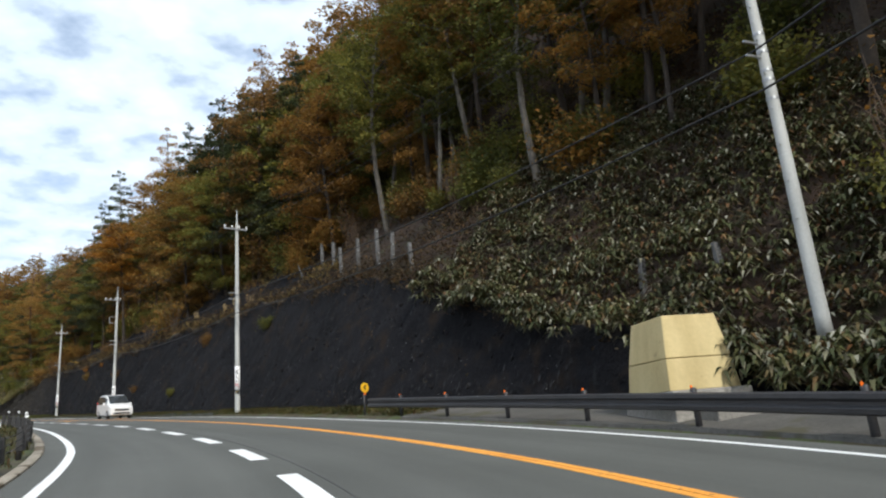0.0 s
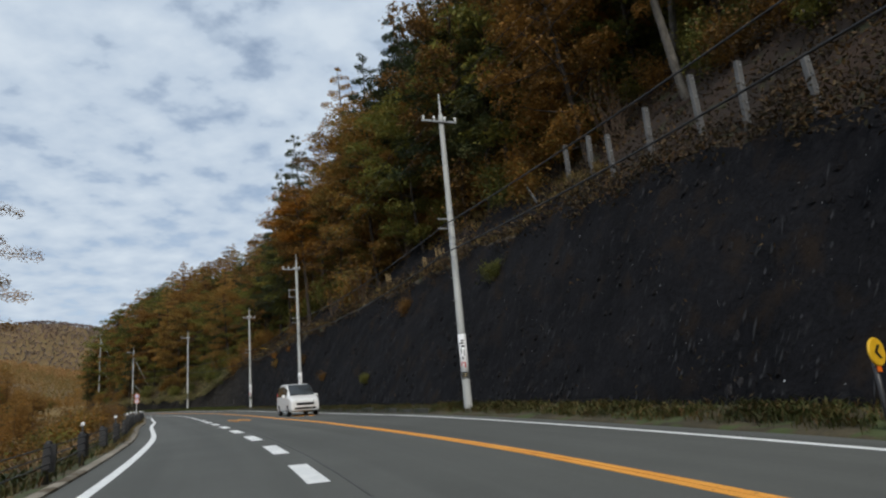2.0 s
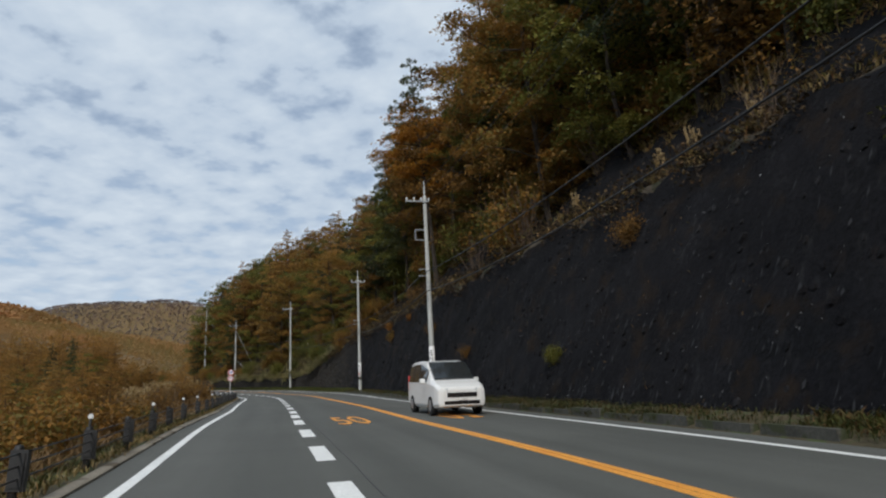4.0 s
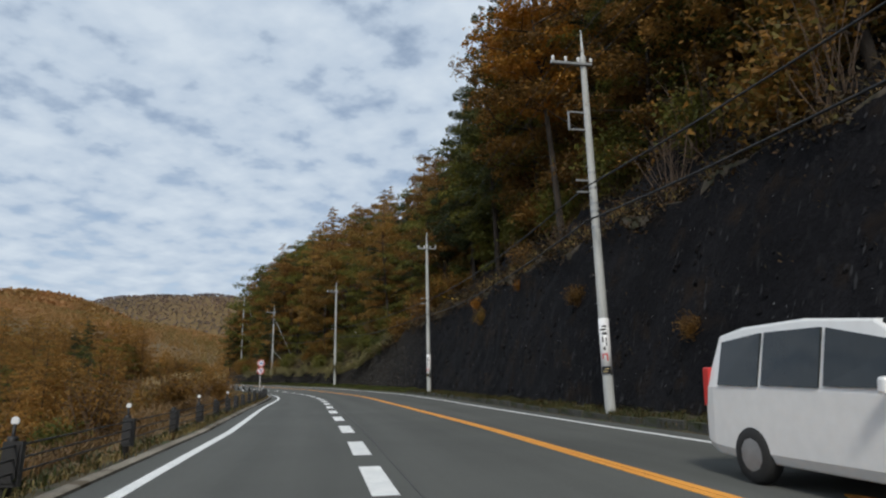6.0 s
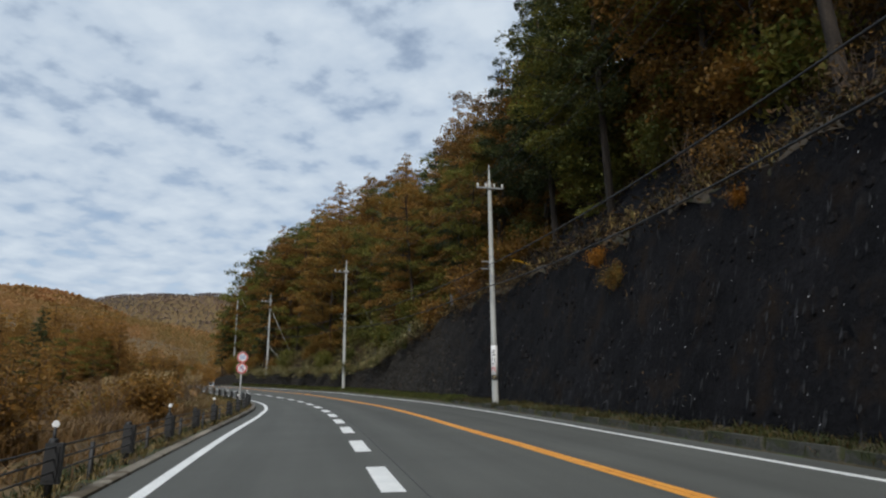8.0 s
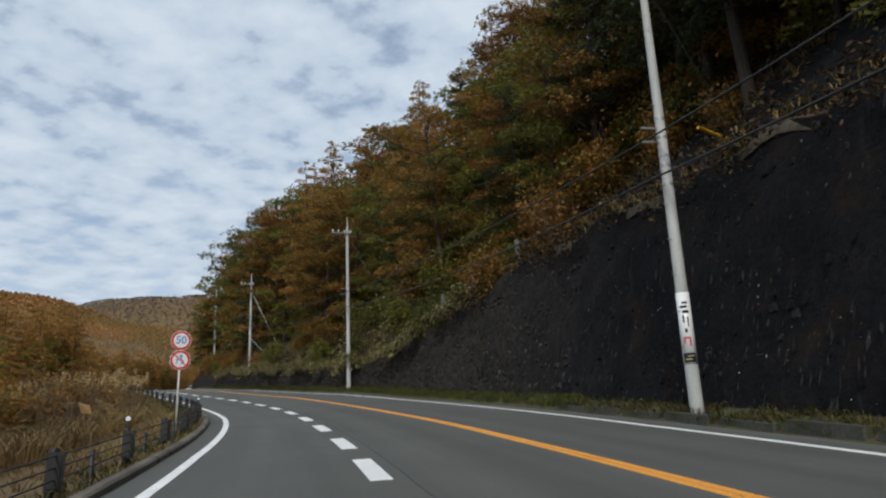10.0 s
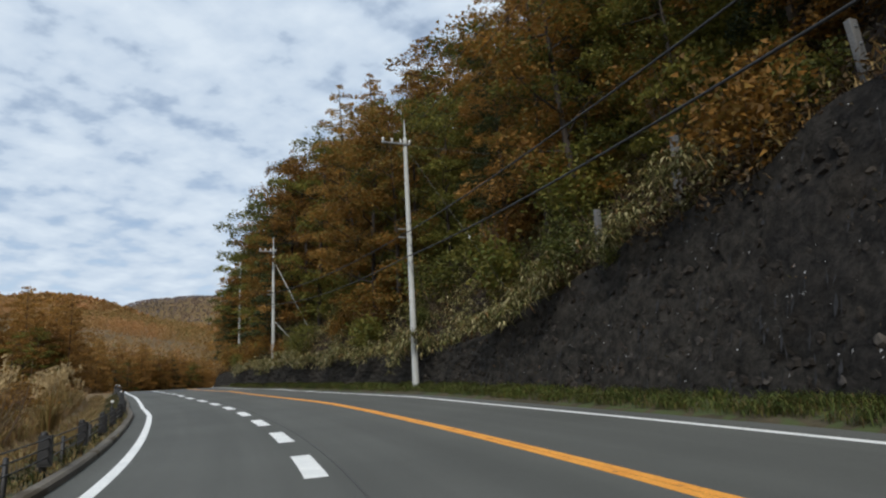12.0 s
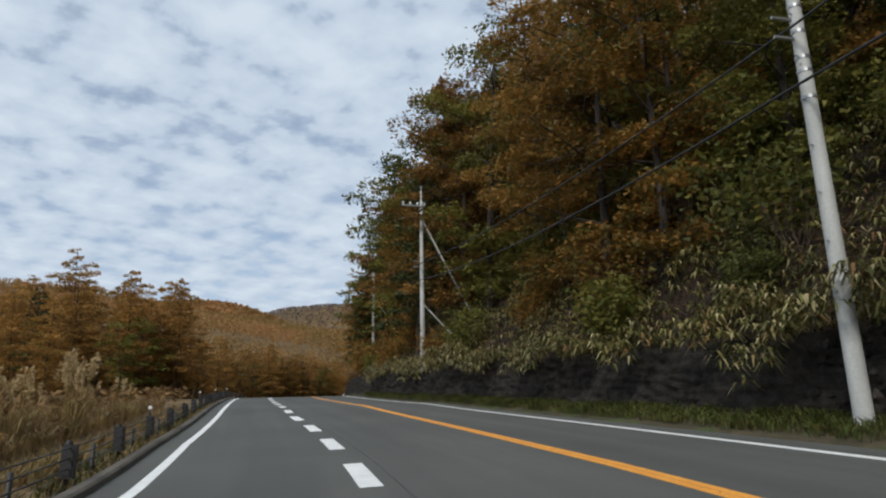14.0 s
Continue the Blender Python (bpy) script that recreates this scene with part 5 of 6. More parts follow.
# ---- speed limit sign ----
def road_sign(s, u):
    ob = thing("road_sign", spot(s, u, -0.15, 8) @ pose(0, 0, 0, 0, 0.8, 0), "white post with a 50 speed limit over a no-overtaking sign", "road sign")
    part("post", lathe([(0.032, 0), (0.032, 3.3), (0.0, 3.31)], 14), WHITE, ob, "white-painted post", smooth=True)
    for z, which in ((2.98, "limit"), (2.35, "overtake")):
        o = part("sign_plate", lathe([(0.325, -0.008), (0.33, 0), (0.325, 0.008)], 40), SIGN_RED, ob, "red-rimmed round plate")
        o.matrix_basis = pose(0, -0.05, z, 90) @ Matrix.Scale(0.93, 4)
        c = part("sign_face", lathe([(0.25, 0.0085), (0.25, 0.011)], 40), WHITE, o, "white sign face")
        e = part("rim_edge", lathe([(0.33, -0.006), (0.34, 0.0), (0.33, 0.006)], 40), WHITE, o, "thin white edge")
        if which == "limit":
            me = text_mesh("50", 0.37, 0.002, SIGN_BLUE, "speed_number", 0.003)
            t = part("speed_number", me, SIGN_BLUE, o, "blue number 50")
            t.matrix_basis = pose(0, 0.0, 0.013, 0, 0, 0)
        else:
            so = Soup()
            d = 0.0125
            for x, y0, y1, w in ((-0.1, -0.14, 0.0, 0.035), ):
                so.add([(x - w / 2, y0, d), (x + w / 2, y0, d), (x + w / 2, y1, d), (x - w / 2, y1, d), (x - 0.05, y1, d), (x + 0.05, y1, d), (x, y1 + 0.07, d)], [(0, 1, 2, 3), (4, 5, 6)])
            part("straight_arrow", so, SIGN_BLUE, o, "small blue arrow")
            so = Soup()
            w = 0.045
            way = [(-0.0, -0.17), (0.1, -0.09), (0.1, -0.02), (0.03, 0.05), (0.03, 0.12)]
            for (x0, y0), (x1, y1) in zip(way[:-1], way[1:]):
                so.add([(x0 - w / 2, y0, d), (x0 + w / 2, y0, d), (x1 + w / 2, y1, d), (x1 - w / 2, y1, d)], [(0, 1, 2, 3)])
            so.add([(-0.05, 0.11, d), (0.11, 0.11, d), (0.03, 0.2, d)], [(0, 1, 2)])
            part("passing_arrow", so, SIGN_BLUE, o, "blue passing arrow")
            so = Soup()
            so.box(pose(0, 0, 0.0135, 0, 0, -45), 0.5, 0.045, 0.002)
            part("slash", so, SIGN_RED, o, "red slash")


road_sign(115.2, -3.66)


# ---- oncoming van ----
def white_van(m):
    ob = thing("minivan", m, "white minivan standing in the oncoming lane", "car")
    L, W, H = 4.75, 1.72, 1.85
    # body: sections along y, front at -y; each: y, half width, sill, belt, roof, roof half width
    secs = [(-2.36, 0.62, 0.36, 0.72, 0.80, 0.55), (-2.30, 0.80, 0.28, 0.82, 0.92, 0.70), (-1.95, 0.85, 0.24, 0.98, 1.04, 0.74),
            (-1.45, 0.86, 0.24, 1.04, 1.16, 0.74), (-0.95, 0.86, 0.24, 1.04, 1.44, 0.72), (-0.45, 0.86, 0.24, 1.05, 1.77, 0.70), (0.5, 0.86, 0.24, 1.07, 1.85, 0.70),
            (1.6, 0.86, 0.24, 1.09, 1.83, 0.69), (2.1, 0.85, 0.27, 1.10, 1.76, 0.67), (2.30, 0.82, 0.32, 1.08, 1.30, 0.68), (2.38, 0.72, 0.42, 0.98, 1.05, 0.62)]
    vs, n = [], 10
    for y, w, z0, z1, z2, rw in secs:
        half = [(w * 0.93, z0), (w, z0 + 0.12), (w, (z0 + z1) / 2), (w * 0.985, z1), (rw, z2)]
        ring = [(x, y, z) for x, z in half] + [(-x, y, z) for x, z in half[::-1]]
        vs.extend(ring)
    fs = []
    for i in range(len(secs) - 1):
        for k in range(n):
            q = (k + 1) % n
            fs.append((i * n + k, i * n + q, (i + 1) * n + q, (i + 1) * n + k))
    fs += [tuple(range(n)), tuple((len(secs) - 1) * n + k for k in range(n))[::-1]]
    so = Soup()
    so.add(vs, fs)
    part("body", so, CAR_WHITE, ob, "white painted body", smooth=False, bevel=0.03)

    def slab(name, pts, mat, label="", push=0.012, parent=None):
        """A thin plate through the points, proud of the body."""
        so = Soup()
        p = [Vector(q) for q in pts]
        nn = (p[1] - p[0]).cross(p[2] - p[0]).normalized()
        a = [q + nn * push for q in p]
        b = [q - nn * push for q in p]
        k = len(p)
        so.add(a + b, [tuple(range(k)), tuple(range(2 * k - 1, k - 1, -1))] + [(i, k + i, k + (i + 1) % k, (i + 1) % k) for i in range(k)])
        return part(name, so, mat, parent or ob, label)

    slab("windscreen", [(0.70, -1.46, 1.19), (0.66, -0.52, 1.75), (-0.66, -0.52, 1.75), (-0.70, -1.46, 1.19)], GLASS, "dark windscreen", 0.04)
    slab("rear_window", [(0.66, 2.14, 1.68), (0.66, 2.28, 1.18), (-0.66, 2.28, 1.18), (-0.66, 2.14, 1.68)], GLASS, "dark rear window", 0.02)
    for sx in (1, -1):
        def side(y0, y1, zt0, zt1):
            q = [(sx * 0.845, y0, 1.10), (sx * 0.845, y1, 1.12), (sx * 0.735, y1, zt1), (sx * 0.735, y0, zt0)]
            return q if sx > 0 else q[::-1]
        slab("front_window", side(-0.85, 0.12, 1.52, 1.72), GLASS, "dark side window", 0.018)
        slab("rear_side_window", side(0.2, 1.1, 1.73, 1.73), GLASS, "dark side window", 0.018)
        slab("rear_side_window", side(1.18, 1.95, 1.73, 1.66), GLASS, "dark side window", 0.018)
        so = Soup()
        so.box(pose(sx * 0.97, -0.82, 1.06, 0, 0, sx * 8), 0.2, 0.12, 0.16, 0.85)
        part("wing_mirror", so, CAR_WHITE, ob, "white wing mirror", bevel=0.03)
        so = Soup()
        so.box(pose(sx * 0.6, -2.24, 0.68, 0, 0, sx * 22), 0.36, 0.16, 0.2, 0.9)
        part("headlight", so, HEADLIGHT, ob, "clear headlight", bevel=0.03)
        so = Soup()
        so.box(pose(sx * 0.75, 2.28, 0.85), 0.14, 0.14, 0.5, 0.92)
        part("tail_light", so, SIGN_RED, ob, "red tail light", bevel=0.02)
        for y in (-1.45, 1.35):
            t = lathe([(0.2, -0.1), (0.30, -0.1), (0.325, -0.06), (0.325, 0.06), (0.30, 0.1), (0.2, 0.1)], 28)
            o = part("wheel", t, TYRE, ob, "black tyre", smooth=True)
            o.matrix_basis = pose(sx * 0.78, y, 0.325, 0, 90, 0)
            r = part("rim", lathe([(0.05, -0.112), (0.19, -0.104), (0.2, 0.104), (0.05, 0.112)], 10), STEEL, o, "silver alloy rim")
    slab("grille", [(0.5, -2.35, 0.60), (0.5, -2.37, 0.74), (-0.5, -2.37, 0.74), (-0.5, -2.35, 0.60)], BLACK, "black grille", 0.03)
    slab("lower_intake", [(0.6, -2.33, 0.36), (0.6, -2.35, 0.48), (-0.6, -2.35, 0.48), (-0.6, -2.33, 0.36)], BLACK, "black lower intake", 0.03)
    slab("number_plate", [(0.17, -2.42, 0.5), (0.17, -2.42, 0.58), (-0.17, -2.42, 0.58), (-0.17, -2.42, 0.5)], CERAMIC, "blank pale plate", 0.008)
    return ob


CAR_WHITE = plain("white_car_paint", (0.78, 0.78, 0.77), 0.25, 0, 0.03)
GLASS = plain("dark_car_glass", (0.02, 0.025, 0.028), 0.06, 0, 0.1)
HEADLIGHT = plain("headlight_plastic", (0.55, 0.56, 0.57), 0.12, 0, 0.1)
TYRE = plain("tyre_rubber", (0.018, 0.018, 0.018), 0.8)
white_van(spot(61.0, 6.05, 0.01) @ pose(0, 0, 0, 3.3, 0, 0))
white_van(spot(252.0, 1.8, 0.01) @ pose(0, 0, 0, 2.0, 0, 0))


# ---- low growth on the slopes ----
def shrub(h, leaves, size):
    tw, cr = Soup(), Soup()
    for k in range(9):
        a, t = RNG.uniform(0, 6.28), RNG.uniform(0.15, 0.6)
        e = np.array((math.cos(a) * h * t, math.sin(a) * h * t, h * RNG.uniform(0.6, 1.0)))
        tw.tube(bent((0, 0, -0.2), e, 0.12, 4), np.linspace(0.025, 0.006, 4), 4)
        c = e * RNG.uniform(0.35, 1.05, leaves // 9)[:, None] + RNG.normal(size=(leaves // 9, 3)) * h * np.array((0.17, 0.17, 0.13))
        c[:, 2] = np.maximum(c[:, 2], 0.05)
        cr.tris(leaf_tris(c, size, 0.4, 0.15, 0.6))
    return tw, cr


for kind, mat, n in (("rust_bush", RUST, 2), ("olive_bush", OLIVE, 2), ("gold_bush", GOLD, 1)):
    for i in range(n):
        template("green_bush" if kind == "olive_bush" else "shrub", kind, shrub(RNG.uniform(1.9, 2.6), 1900, 0.17), mat, TWIG, {"rust_bush": "brown autumn shrub on the slope", "olive_bush": "olive green shrub on the slope", "gold_bush": "small golden autumn shrub on the slope"}[kind], "shrub")


def bare_bush(h):
    tw, cr = Soup(), Soup()
    for k in range(22):
        a, t = RNG.uniform(0, 6.28), RNG.uniform(0.1, 0.5)
        e = np.array((math.cos(a) * h * t, math.sin(a) * h * t, h * RNG.uniform(0.6, 1.05)))
        q = bent((RNG.normal() * 0.2, RNG.normal() * 0.2, -0.2), e, 0.2, 5)
        tw.tube(q, np.linspace(0.022, 0.005, 5), 4)
        for j in range(2):
            f = q[3] + RNG.normal(size=3) * 0.35 * h * 0.4
            tw.tube([q[2 + j], f], [0.008, 0.003], 3)
        c = e + RNG.normal(size=(6, 3)) * 0.3
        cr.quads(leaf_quads(c, 0.16, 0.3, 0.2, 0.6))
    return tw, cr


for i in range(2):
    template("bare_shrub", "bare", bare_bush(3.2), RUST, TWIG, "nearly leafless pale-twigged shrub above the stone face", "shrub")


def slope_place(s, d):
    u = float(crest(s)) + d
    p = at(s, u, hill_height(s, u))
    return float(p[0]), float(p[1]), float(p[2])


for k in range(400):
    s = RNG.uniform(-16, 210) if k < 280 else RNG.uniform(118, 205)
    edge = 1.0 if s > 22 else 4.0
    d = edge - 0.6 + (8 if k < 280 else 13) * RNG.uniform(0, 1) ** 1.3
    kind = RNG.choice(["rust_bush", "olive_bush", "gold_bush", "bare"], p=[0.44, 0.4, 0.0, 0.16])
    if 50 < s < 90 and d < 6 and RNG.uniform() < 0.5:
        kind = "bare"
    if 126 < s < 160 and RNG.uniform() < 0.6:
        kind = "olive_bush"
    if s > 123 and d < 4.5 and k % 2:
        d += 5.0
    if 0.9 < d < float(bare_band(s)) and RNG.uniform() < 0.88:
        d = float(bare_band(s)) + RNG.uniform(0, 3)
    if 26 < s < 47 and d < 3.5:
        d += 3.5
    if s < 30 and kind != "olive_bush" and k % 4:
        continue
    plant(kind, *slope_place(s, d), "slope shrubs", RNG.uniform(0.6, 1.3))


def blades(n, draw, length, width, mat, name, label, category, per=6, up=0.5, fold=0.55):
    """Tufts of bent blades; draw gives the foot of each tuft."""
    s = Soup()
    feet = np.array([draw() for _ in range(n)])
    foot = np.repeat(feet, per, 0)
    m = len(foot)
    a = RNG.uniform(0, 2 * np.pi, m)
    out = np.stack([np.cos(a), np.sin(a), np.zeros(m)], 1)
    side = np.stack([-np.sin(a), np.cos(a), np.zeros(m)], 1)
    l = (length * RNG.uniform(0.6, 1.25, m))[:, None]
    w = (width * RNG.uniform(0.7, 1.2, m))[:, None]
    zup = np.array((0, 0, 1.0))
    f0 = foot + RNG.normal(size=(m, 3)) * np.array((0.08, 0.08, 0.03))
    mid = f0 + (out * (1 - up) + zup * up) * l * 0.55
    tip = mid + (out * 0.9 + zup * (up * 1.2 - fold)) * l * 0.5
    s.quads(np.stack([f0 - side * w * 0.25, f0 + side * w * 0.25, mid + side * w * 0.5, mid - side * w * 0.5], 1))
    s.quads(np.stack([mid - side * w * 0.5, mid + side * w * 0.5, tip + side * w * 0.08, tip - side * w * 0.08], 1))
    tagged(part(name, s, mat), label, category, kind="stuff")


def on_slope(s0, s1, d0, d1, lift=0.0, power=1.0):
    def draw():
        s = RNG.uniform(s0, s1)
        d = d0 + (d1 - d0) * RNG.uniform() ** power
        u = float(crest(s)) + d
        p = at(s, u, float(hill_height(s, u)) if d > 0 else float(wall_high(s)) + d * 2.0)
        return float(p[0]), float(p[1]), float(p[2]) + lift + RNG.uniform(0, 0.5)
    return draw


def band_edge():
    """A foot for grass along the upper edge of the dark slope."""
    s = RNG.uniform(40, 90) if RNG.uniform() < 0.8 else RNG.uniform(90, 116)
    u = float(crest(s)) + float(bare_band(s)) + RNG.uniform(0.0, 1.3)
    p = at(s, u, float(hill_height(s, u)) + 0.3)
    return float(p[0]), float(p[1]), float(p[2])


def sasa(n, draw, name, label, mat=None, broad=0.07):
    """Bamboo grass: fans of drooping lance-shaped leaves on thin canes."""
    lv, st = Soup(), Soup()
    tops = np.array([draw() for _ in range(n)])
    lift = RNG.uniform(0.1, 0.7, n) + 0.9 * np.clip(wave(tops[:, 0], tops[:, 1], 1.1, 2.0), 0, 1)
    tops[:, 2] += lift
    per = 7
    c = np.repeat(tops, per, 0)
    m = len(c)
    a = np.repeat(RNG.uniform(0, 6.28, n), per) + np.tile(np.arange(per) * 0.9, n) + RNG.normal(size=m) * 0.3
    out = np.stack([np.cos(a), np.sin(a), np.zeros(m)], 1)
    side = np.stack([-np.sin(a), np.cos(a), np.zeros(m)], 1)
    l = RNG.uniform(0.26, 0.5, m)[:, None]
    w = l * broad
    rise = RNG.uniform(-0.15, 0.4, m)[:, None]
    up = np.array((0, 0, 1.0))
    p0 = c + RNG.normal(size=(m, 3)) * 0.03
    p1 = p0 + (out * 0.85 + up * rise) * l * 0.45
    p2 = p1 + (out * 0.7 + up * (rise - 0.85)) * l * 0.6
    lv.quads(np.stack([p0 - side * w * 0.15, p0 + side * w * 0.15, p1 + side * w, p1 - side * w], 1))
    lv.quads(np.stack([p1 - side * w, p1 + side * w, p2 + side * w * 0.05, p2 - side * w * 0.05], 1))
    tagged(part(name, lv, mat or SASA), label, "bamboo grass", kind="stuff")


def sasa_place(s0, s1, d0, d1, power):
    def draw():
        s = RNG.uniform(s0, s1)
        d = d0 + (d1 - d0) * RNG.uniform() ** power
        if d <= 0.4 and math.sin(s * 0.62 + 1.0) + 0.7 * math.sin(s * 1.7) < -0.35 and RNG.uniform() < 0.85:
            return draw()
        if d > 0.4 and float(wave(np.array(s), np.array(d * 1.7), 0.9, 4.0)) < -0.12 and RNG.uniform() < 0.65:
            return draw()
        u = float(crest(s)) + d
        h = float(hill_height(s, u)) if d > 0 else float(wall_high(s)) + d * (0.45 + 0.45 * math.sin(s * 0.8) * math.sin(s * 0.31 + 1))
        if d <= 0:
            u -= 0.2
        p = at(s, u, h)
        return float(p[0]), float(p[1]), float(p[2])
    return draw


sasa(8500, sasa_place(-8, 27, -0.1, 9.0, 0.9), "bamboo_grass", "bamboo grass with pale-edged drooping leaves on the slope", SASA_RIMMED, 0.11)
sasa(900, sasa_place(6, 27, -0.8, 0.3, 1.0), "bamboo_grass", "bamboo grass overhanging the dark stone face", SASA_RIMMED, 0.11)
sasa(9000, sasa_place(123, 186, -0.9, 6.5, 0.95), "bamboo_grass", "bamboo grass overhanging the low stone face")
sasa(500, sasa_place(123, 172, -1.2, 0.2, 1.0), "bamboo_grass", "bamboo grass overhanging the low stone face")
blades(420, on_slope(44, 124, -0.1, 1.2, 0.0), 0.5, 0.045, DRY_GRASS, "crest_grass", "dry brown grass along the crest", "grass", 6, 0.7, 0.5)


blades(700, band_edge, 0.6, 0.05, DRY_GRASS, "slope_grass", "dry yellow grass along the top of the dark slope", "grass", 7, 0.65, 0.55)
LITTER = foliage("brown_undergrowth", [(0.1, (0.018, 0.013, 0.007)), (0.35, (0.045, 0.027, 0.012)), (0.6, (0.033, 0.03, 0.012)), (0.8, (0.085, 0.045, 0.018)), (0.95, (0.11, 0.075, 0.035))], island=0.97, trans=0.15)


def undergrowth(n, s0, s1, depth, power=1.4):
    """Low brown ferns and leaf litter that cover the slope and spill over its crest."""
    so = Soup()
    s = RNG.uniform(s0, s1, n)
    d = -0.35 + (depth + 0.35) * RNG.uniform(0, 1, n) ** power
    keep = (d > 0) | ((wave(s, s * 0, 0.8, 5.0) > -0.15) & (s < 126))
    keep &= (d < 0.7) | (d > bare_band(s) * RNG.uniform(0.85, 1.05, n)) | (RNG.uniform(0, 1, n) < 0.2)
    s, d = s[keep], d[keep]
    u = crest(s) + d
    h = np.where(d > 0, hill_height(s, u), wall_high(s) + d * 1.5)
    c = at(s, np.where(d > 0, u, u - 0.15), h + RNG.uniform(0, 1, len(s)) ** 2 * 0.9)
    c = np.repeat(c, 5, 0) + RNG.normal(size=(len(c) * 5, 3)) * np.array((0.22, 0.22, 0.16))
    so.quads(leaf_quads(c, 0.17, 0.3, 0.3, 0.5))
    tagged(part("undergrowth", so, LITTER), "brown ferns and leaf litter over the slope", "undergrowth", kind="stuff")


undergrowth(13000, 22, 130, 11.0)
undergrowth(3000, 30, 132, 1.6, 1.0)
undergrowth(7000, 126, 215, 12.0)
undergrowth(11000, -10, 32, 14.0, 1.0)


def verge_draw(s0, s1, lo, hi):
    def draw():
        s = RNG.uniform(s0, s1)
        t = RNG.uniform()
        u = float(lo(s)) + (float(hi(s)) - float(lo(s))) * t
        if float(wave(np.array(s), np.array(u), 1.1, 3.0)) < -0.1 and RNG.uniform() < 0.75:
            return draw()
        p = at(s, u, 0.08 + 0.2 * t)
        return float(p[0]), float(p[1]), float(p[2])
    return draw


blades(7500, verge_draw(23, 188, lambda s: right_line(s) + 0.95, lambda s: wall_foot(s) + 0.1), 0.22, 0.02, GRASS, "verge_grass", "green and rusty verge grass below the stone face", "grass", 6, 0.75, 0.5)
blades(900, verge_draw(22, 48, lambda s: right_line(s) + 1.2, lambda s: wall_foot(s) + 0.2), 0.3, 0.04, GRASS, "verge_grass", "short green grass behind the guardrail", "grass", 6, 0.75, 0.5)


def left_draw(s0, s1, u0, u1):
    def draw():
        s = RNG.uniform(s0, s1)
        d = u0 + (u1 - u0) * RNG.uniform()
        u = float(left_line(s)) - d
        h = float(np.interp(d, [0.83, 1.1, 1.6, 2.4, 3.2, 4.4], [0.08, 0.0, -0.25, -0.4, -0.7, -1.9]))
        p = at(s, u, h)
        z = float(p[2])
        if d > 3.2:
            z = max(z, float(terrain_z(np.array([p[0]]), np.array([p[1]]))[0]))
        return float(p[0]), float(p[1]), z
    return draw


blades(2600, left_draw(38, 172, 0.84, 1.6), 0.2, 0.02, DRY_GRASS, "kerb_grass", "dry straw-coloured grass and leaves along the kerb", "grass", 7, 0.6, 0.6)
blades(3600, left_draw(0, 172, 0.95, 3.2), 0.34, 0.03, GRASS, "verge_grass", "green and straw-coloured grass round the fence posts", "grass", 6, 0.75, 0.5)
blades(11000, left_draw(36, 172, 2.2, 9.5), 0.75, 0.022, BRUSH, "dry_bank_grass", "tall dry reddish-brown grass on the bank", "grass", 7, 0.82, 0.45)
blades(4500, left_draw(106, 166, 2.0, 9.5), 0.8, 0.02, DRY_GRASS, "tan_bank_grass", "tall tan grass on the outer bank of the bend", "grass", 8, 0.82, 0.45)
blades(2600, left_draw(0, 48, 2.2, 6.0), 0.6, 0.07, GRASS, "bank_grass", "green weeds on the inner bank of the bend", "grass", 7, 0.7, 0.5)


for k in range(120):
    s = RNG.uniform(38, 150)
    d = RNG.uniform(3.2, 8.5)
    p = at(s, float(left_line(s)) - d)
    z = float(terrain_z(p[None, 0], p[None, 1])[0])
    z = max(z, float(p[2]) + float(np.interp(d, [2.4, 3.2, 4.4], [-0.4, -0.7, -1.9])))
    plant(RNG.choice(["rust_bush", "olive_bush", "bare"], p=[0.45, 0.2, 0.35] if s < 95 else [0.4, 0.0, 0.6]), p[0], p[1], z - 0.1, "bank shrubs", RNG.uniform(0.45, 0.8))


def valley_scrub(n):
    """Low brown scrub that covers the valley floor between the trees."""
    so = Soup()
    s, d = RNG.uniform(-10, 290, n), 5.0 + 75 * RNG.uniform(0, 1, n) ** 1.2
    p = at(s, left_line(s) - d)
    q, far = locate(p[:, 0], p[:, 1])
    p = p[far < -6.5]
    z = terrain_z(p[:, 0], p[:, 1])
    c = np.repeat(np.stack([p[:, 0], p[:, 1], z], 1), 9, 0)
    c = c + RNG.normal(size=c.shape) * np.array((0.6, 0.6, 0.0)) + np.array((0, 0, 1.0)) * RNG.uniform(0.05, 1.1, len(c))[:, None]
    so.quads(leaf_quads(c, 0.5, 0.35, 0.1, 0.5))
    tagged(part("valley_scrub", so, BRUSH), "brown scrub and fern between the valley trees", "scrub", kind="stuff")


valley_scrub(7000)

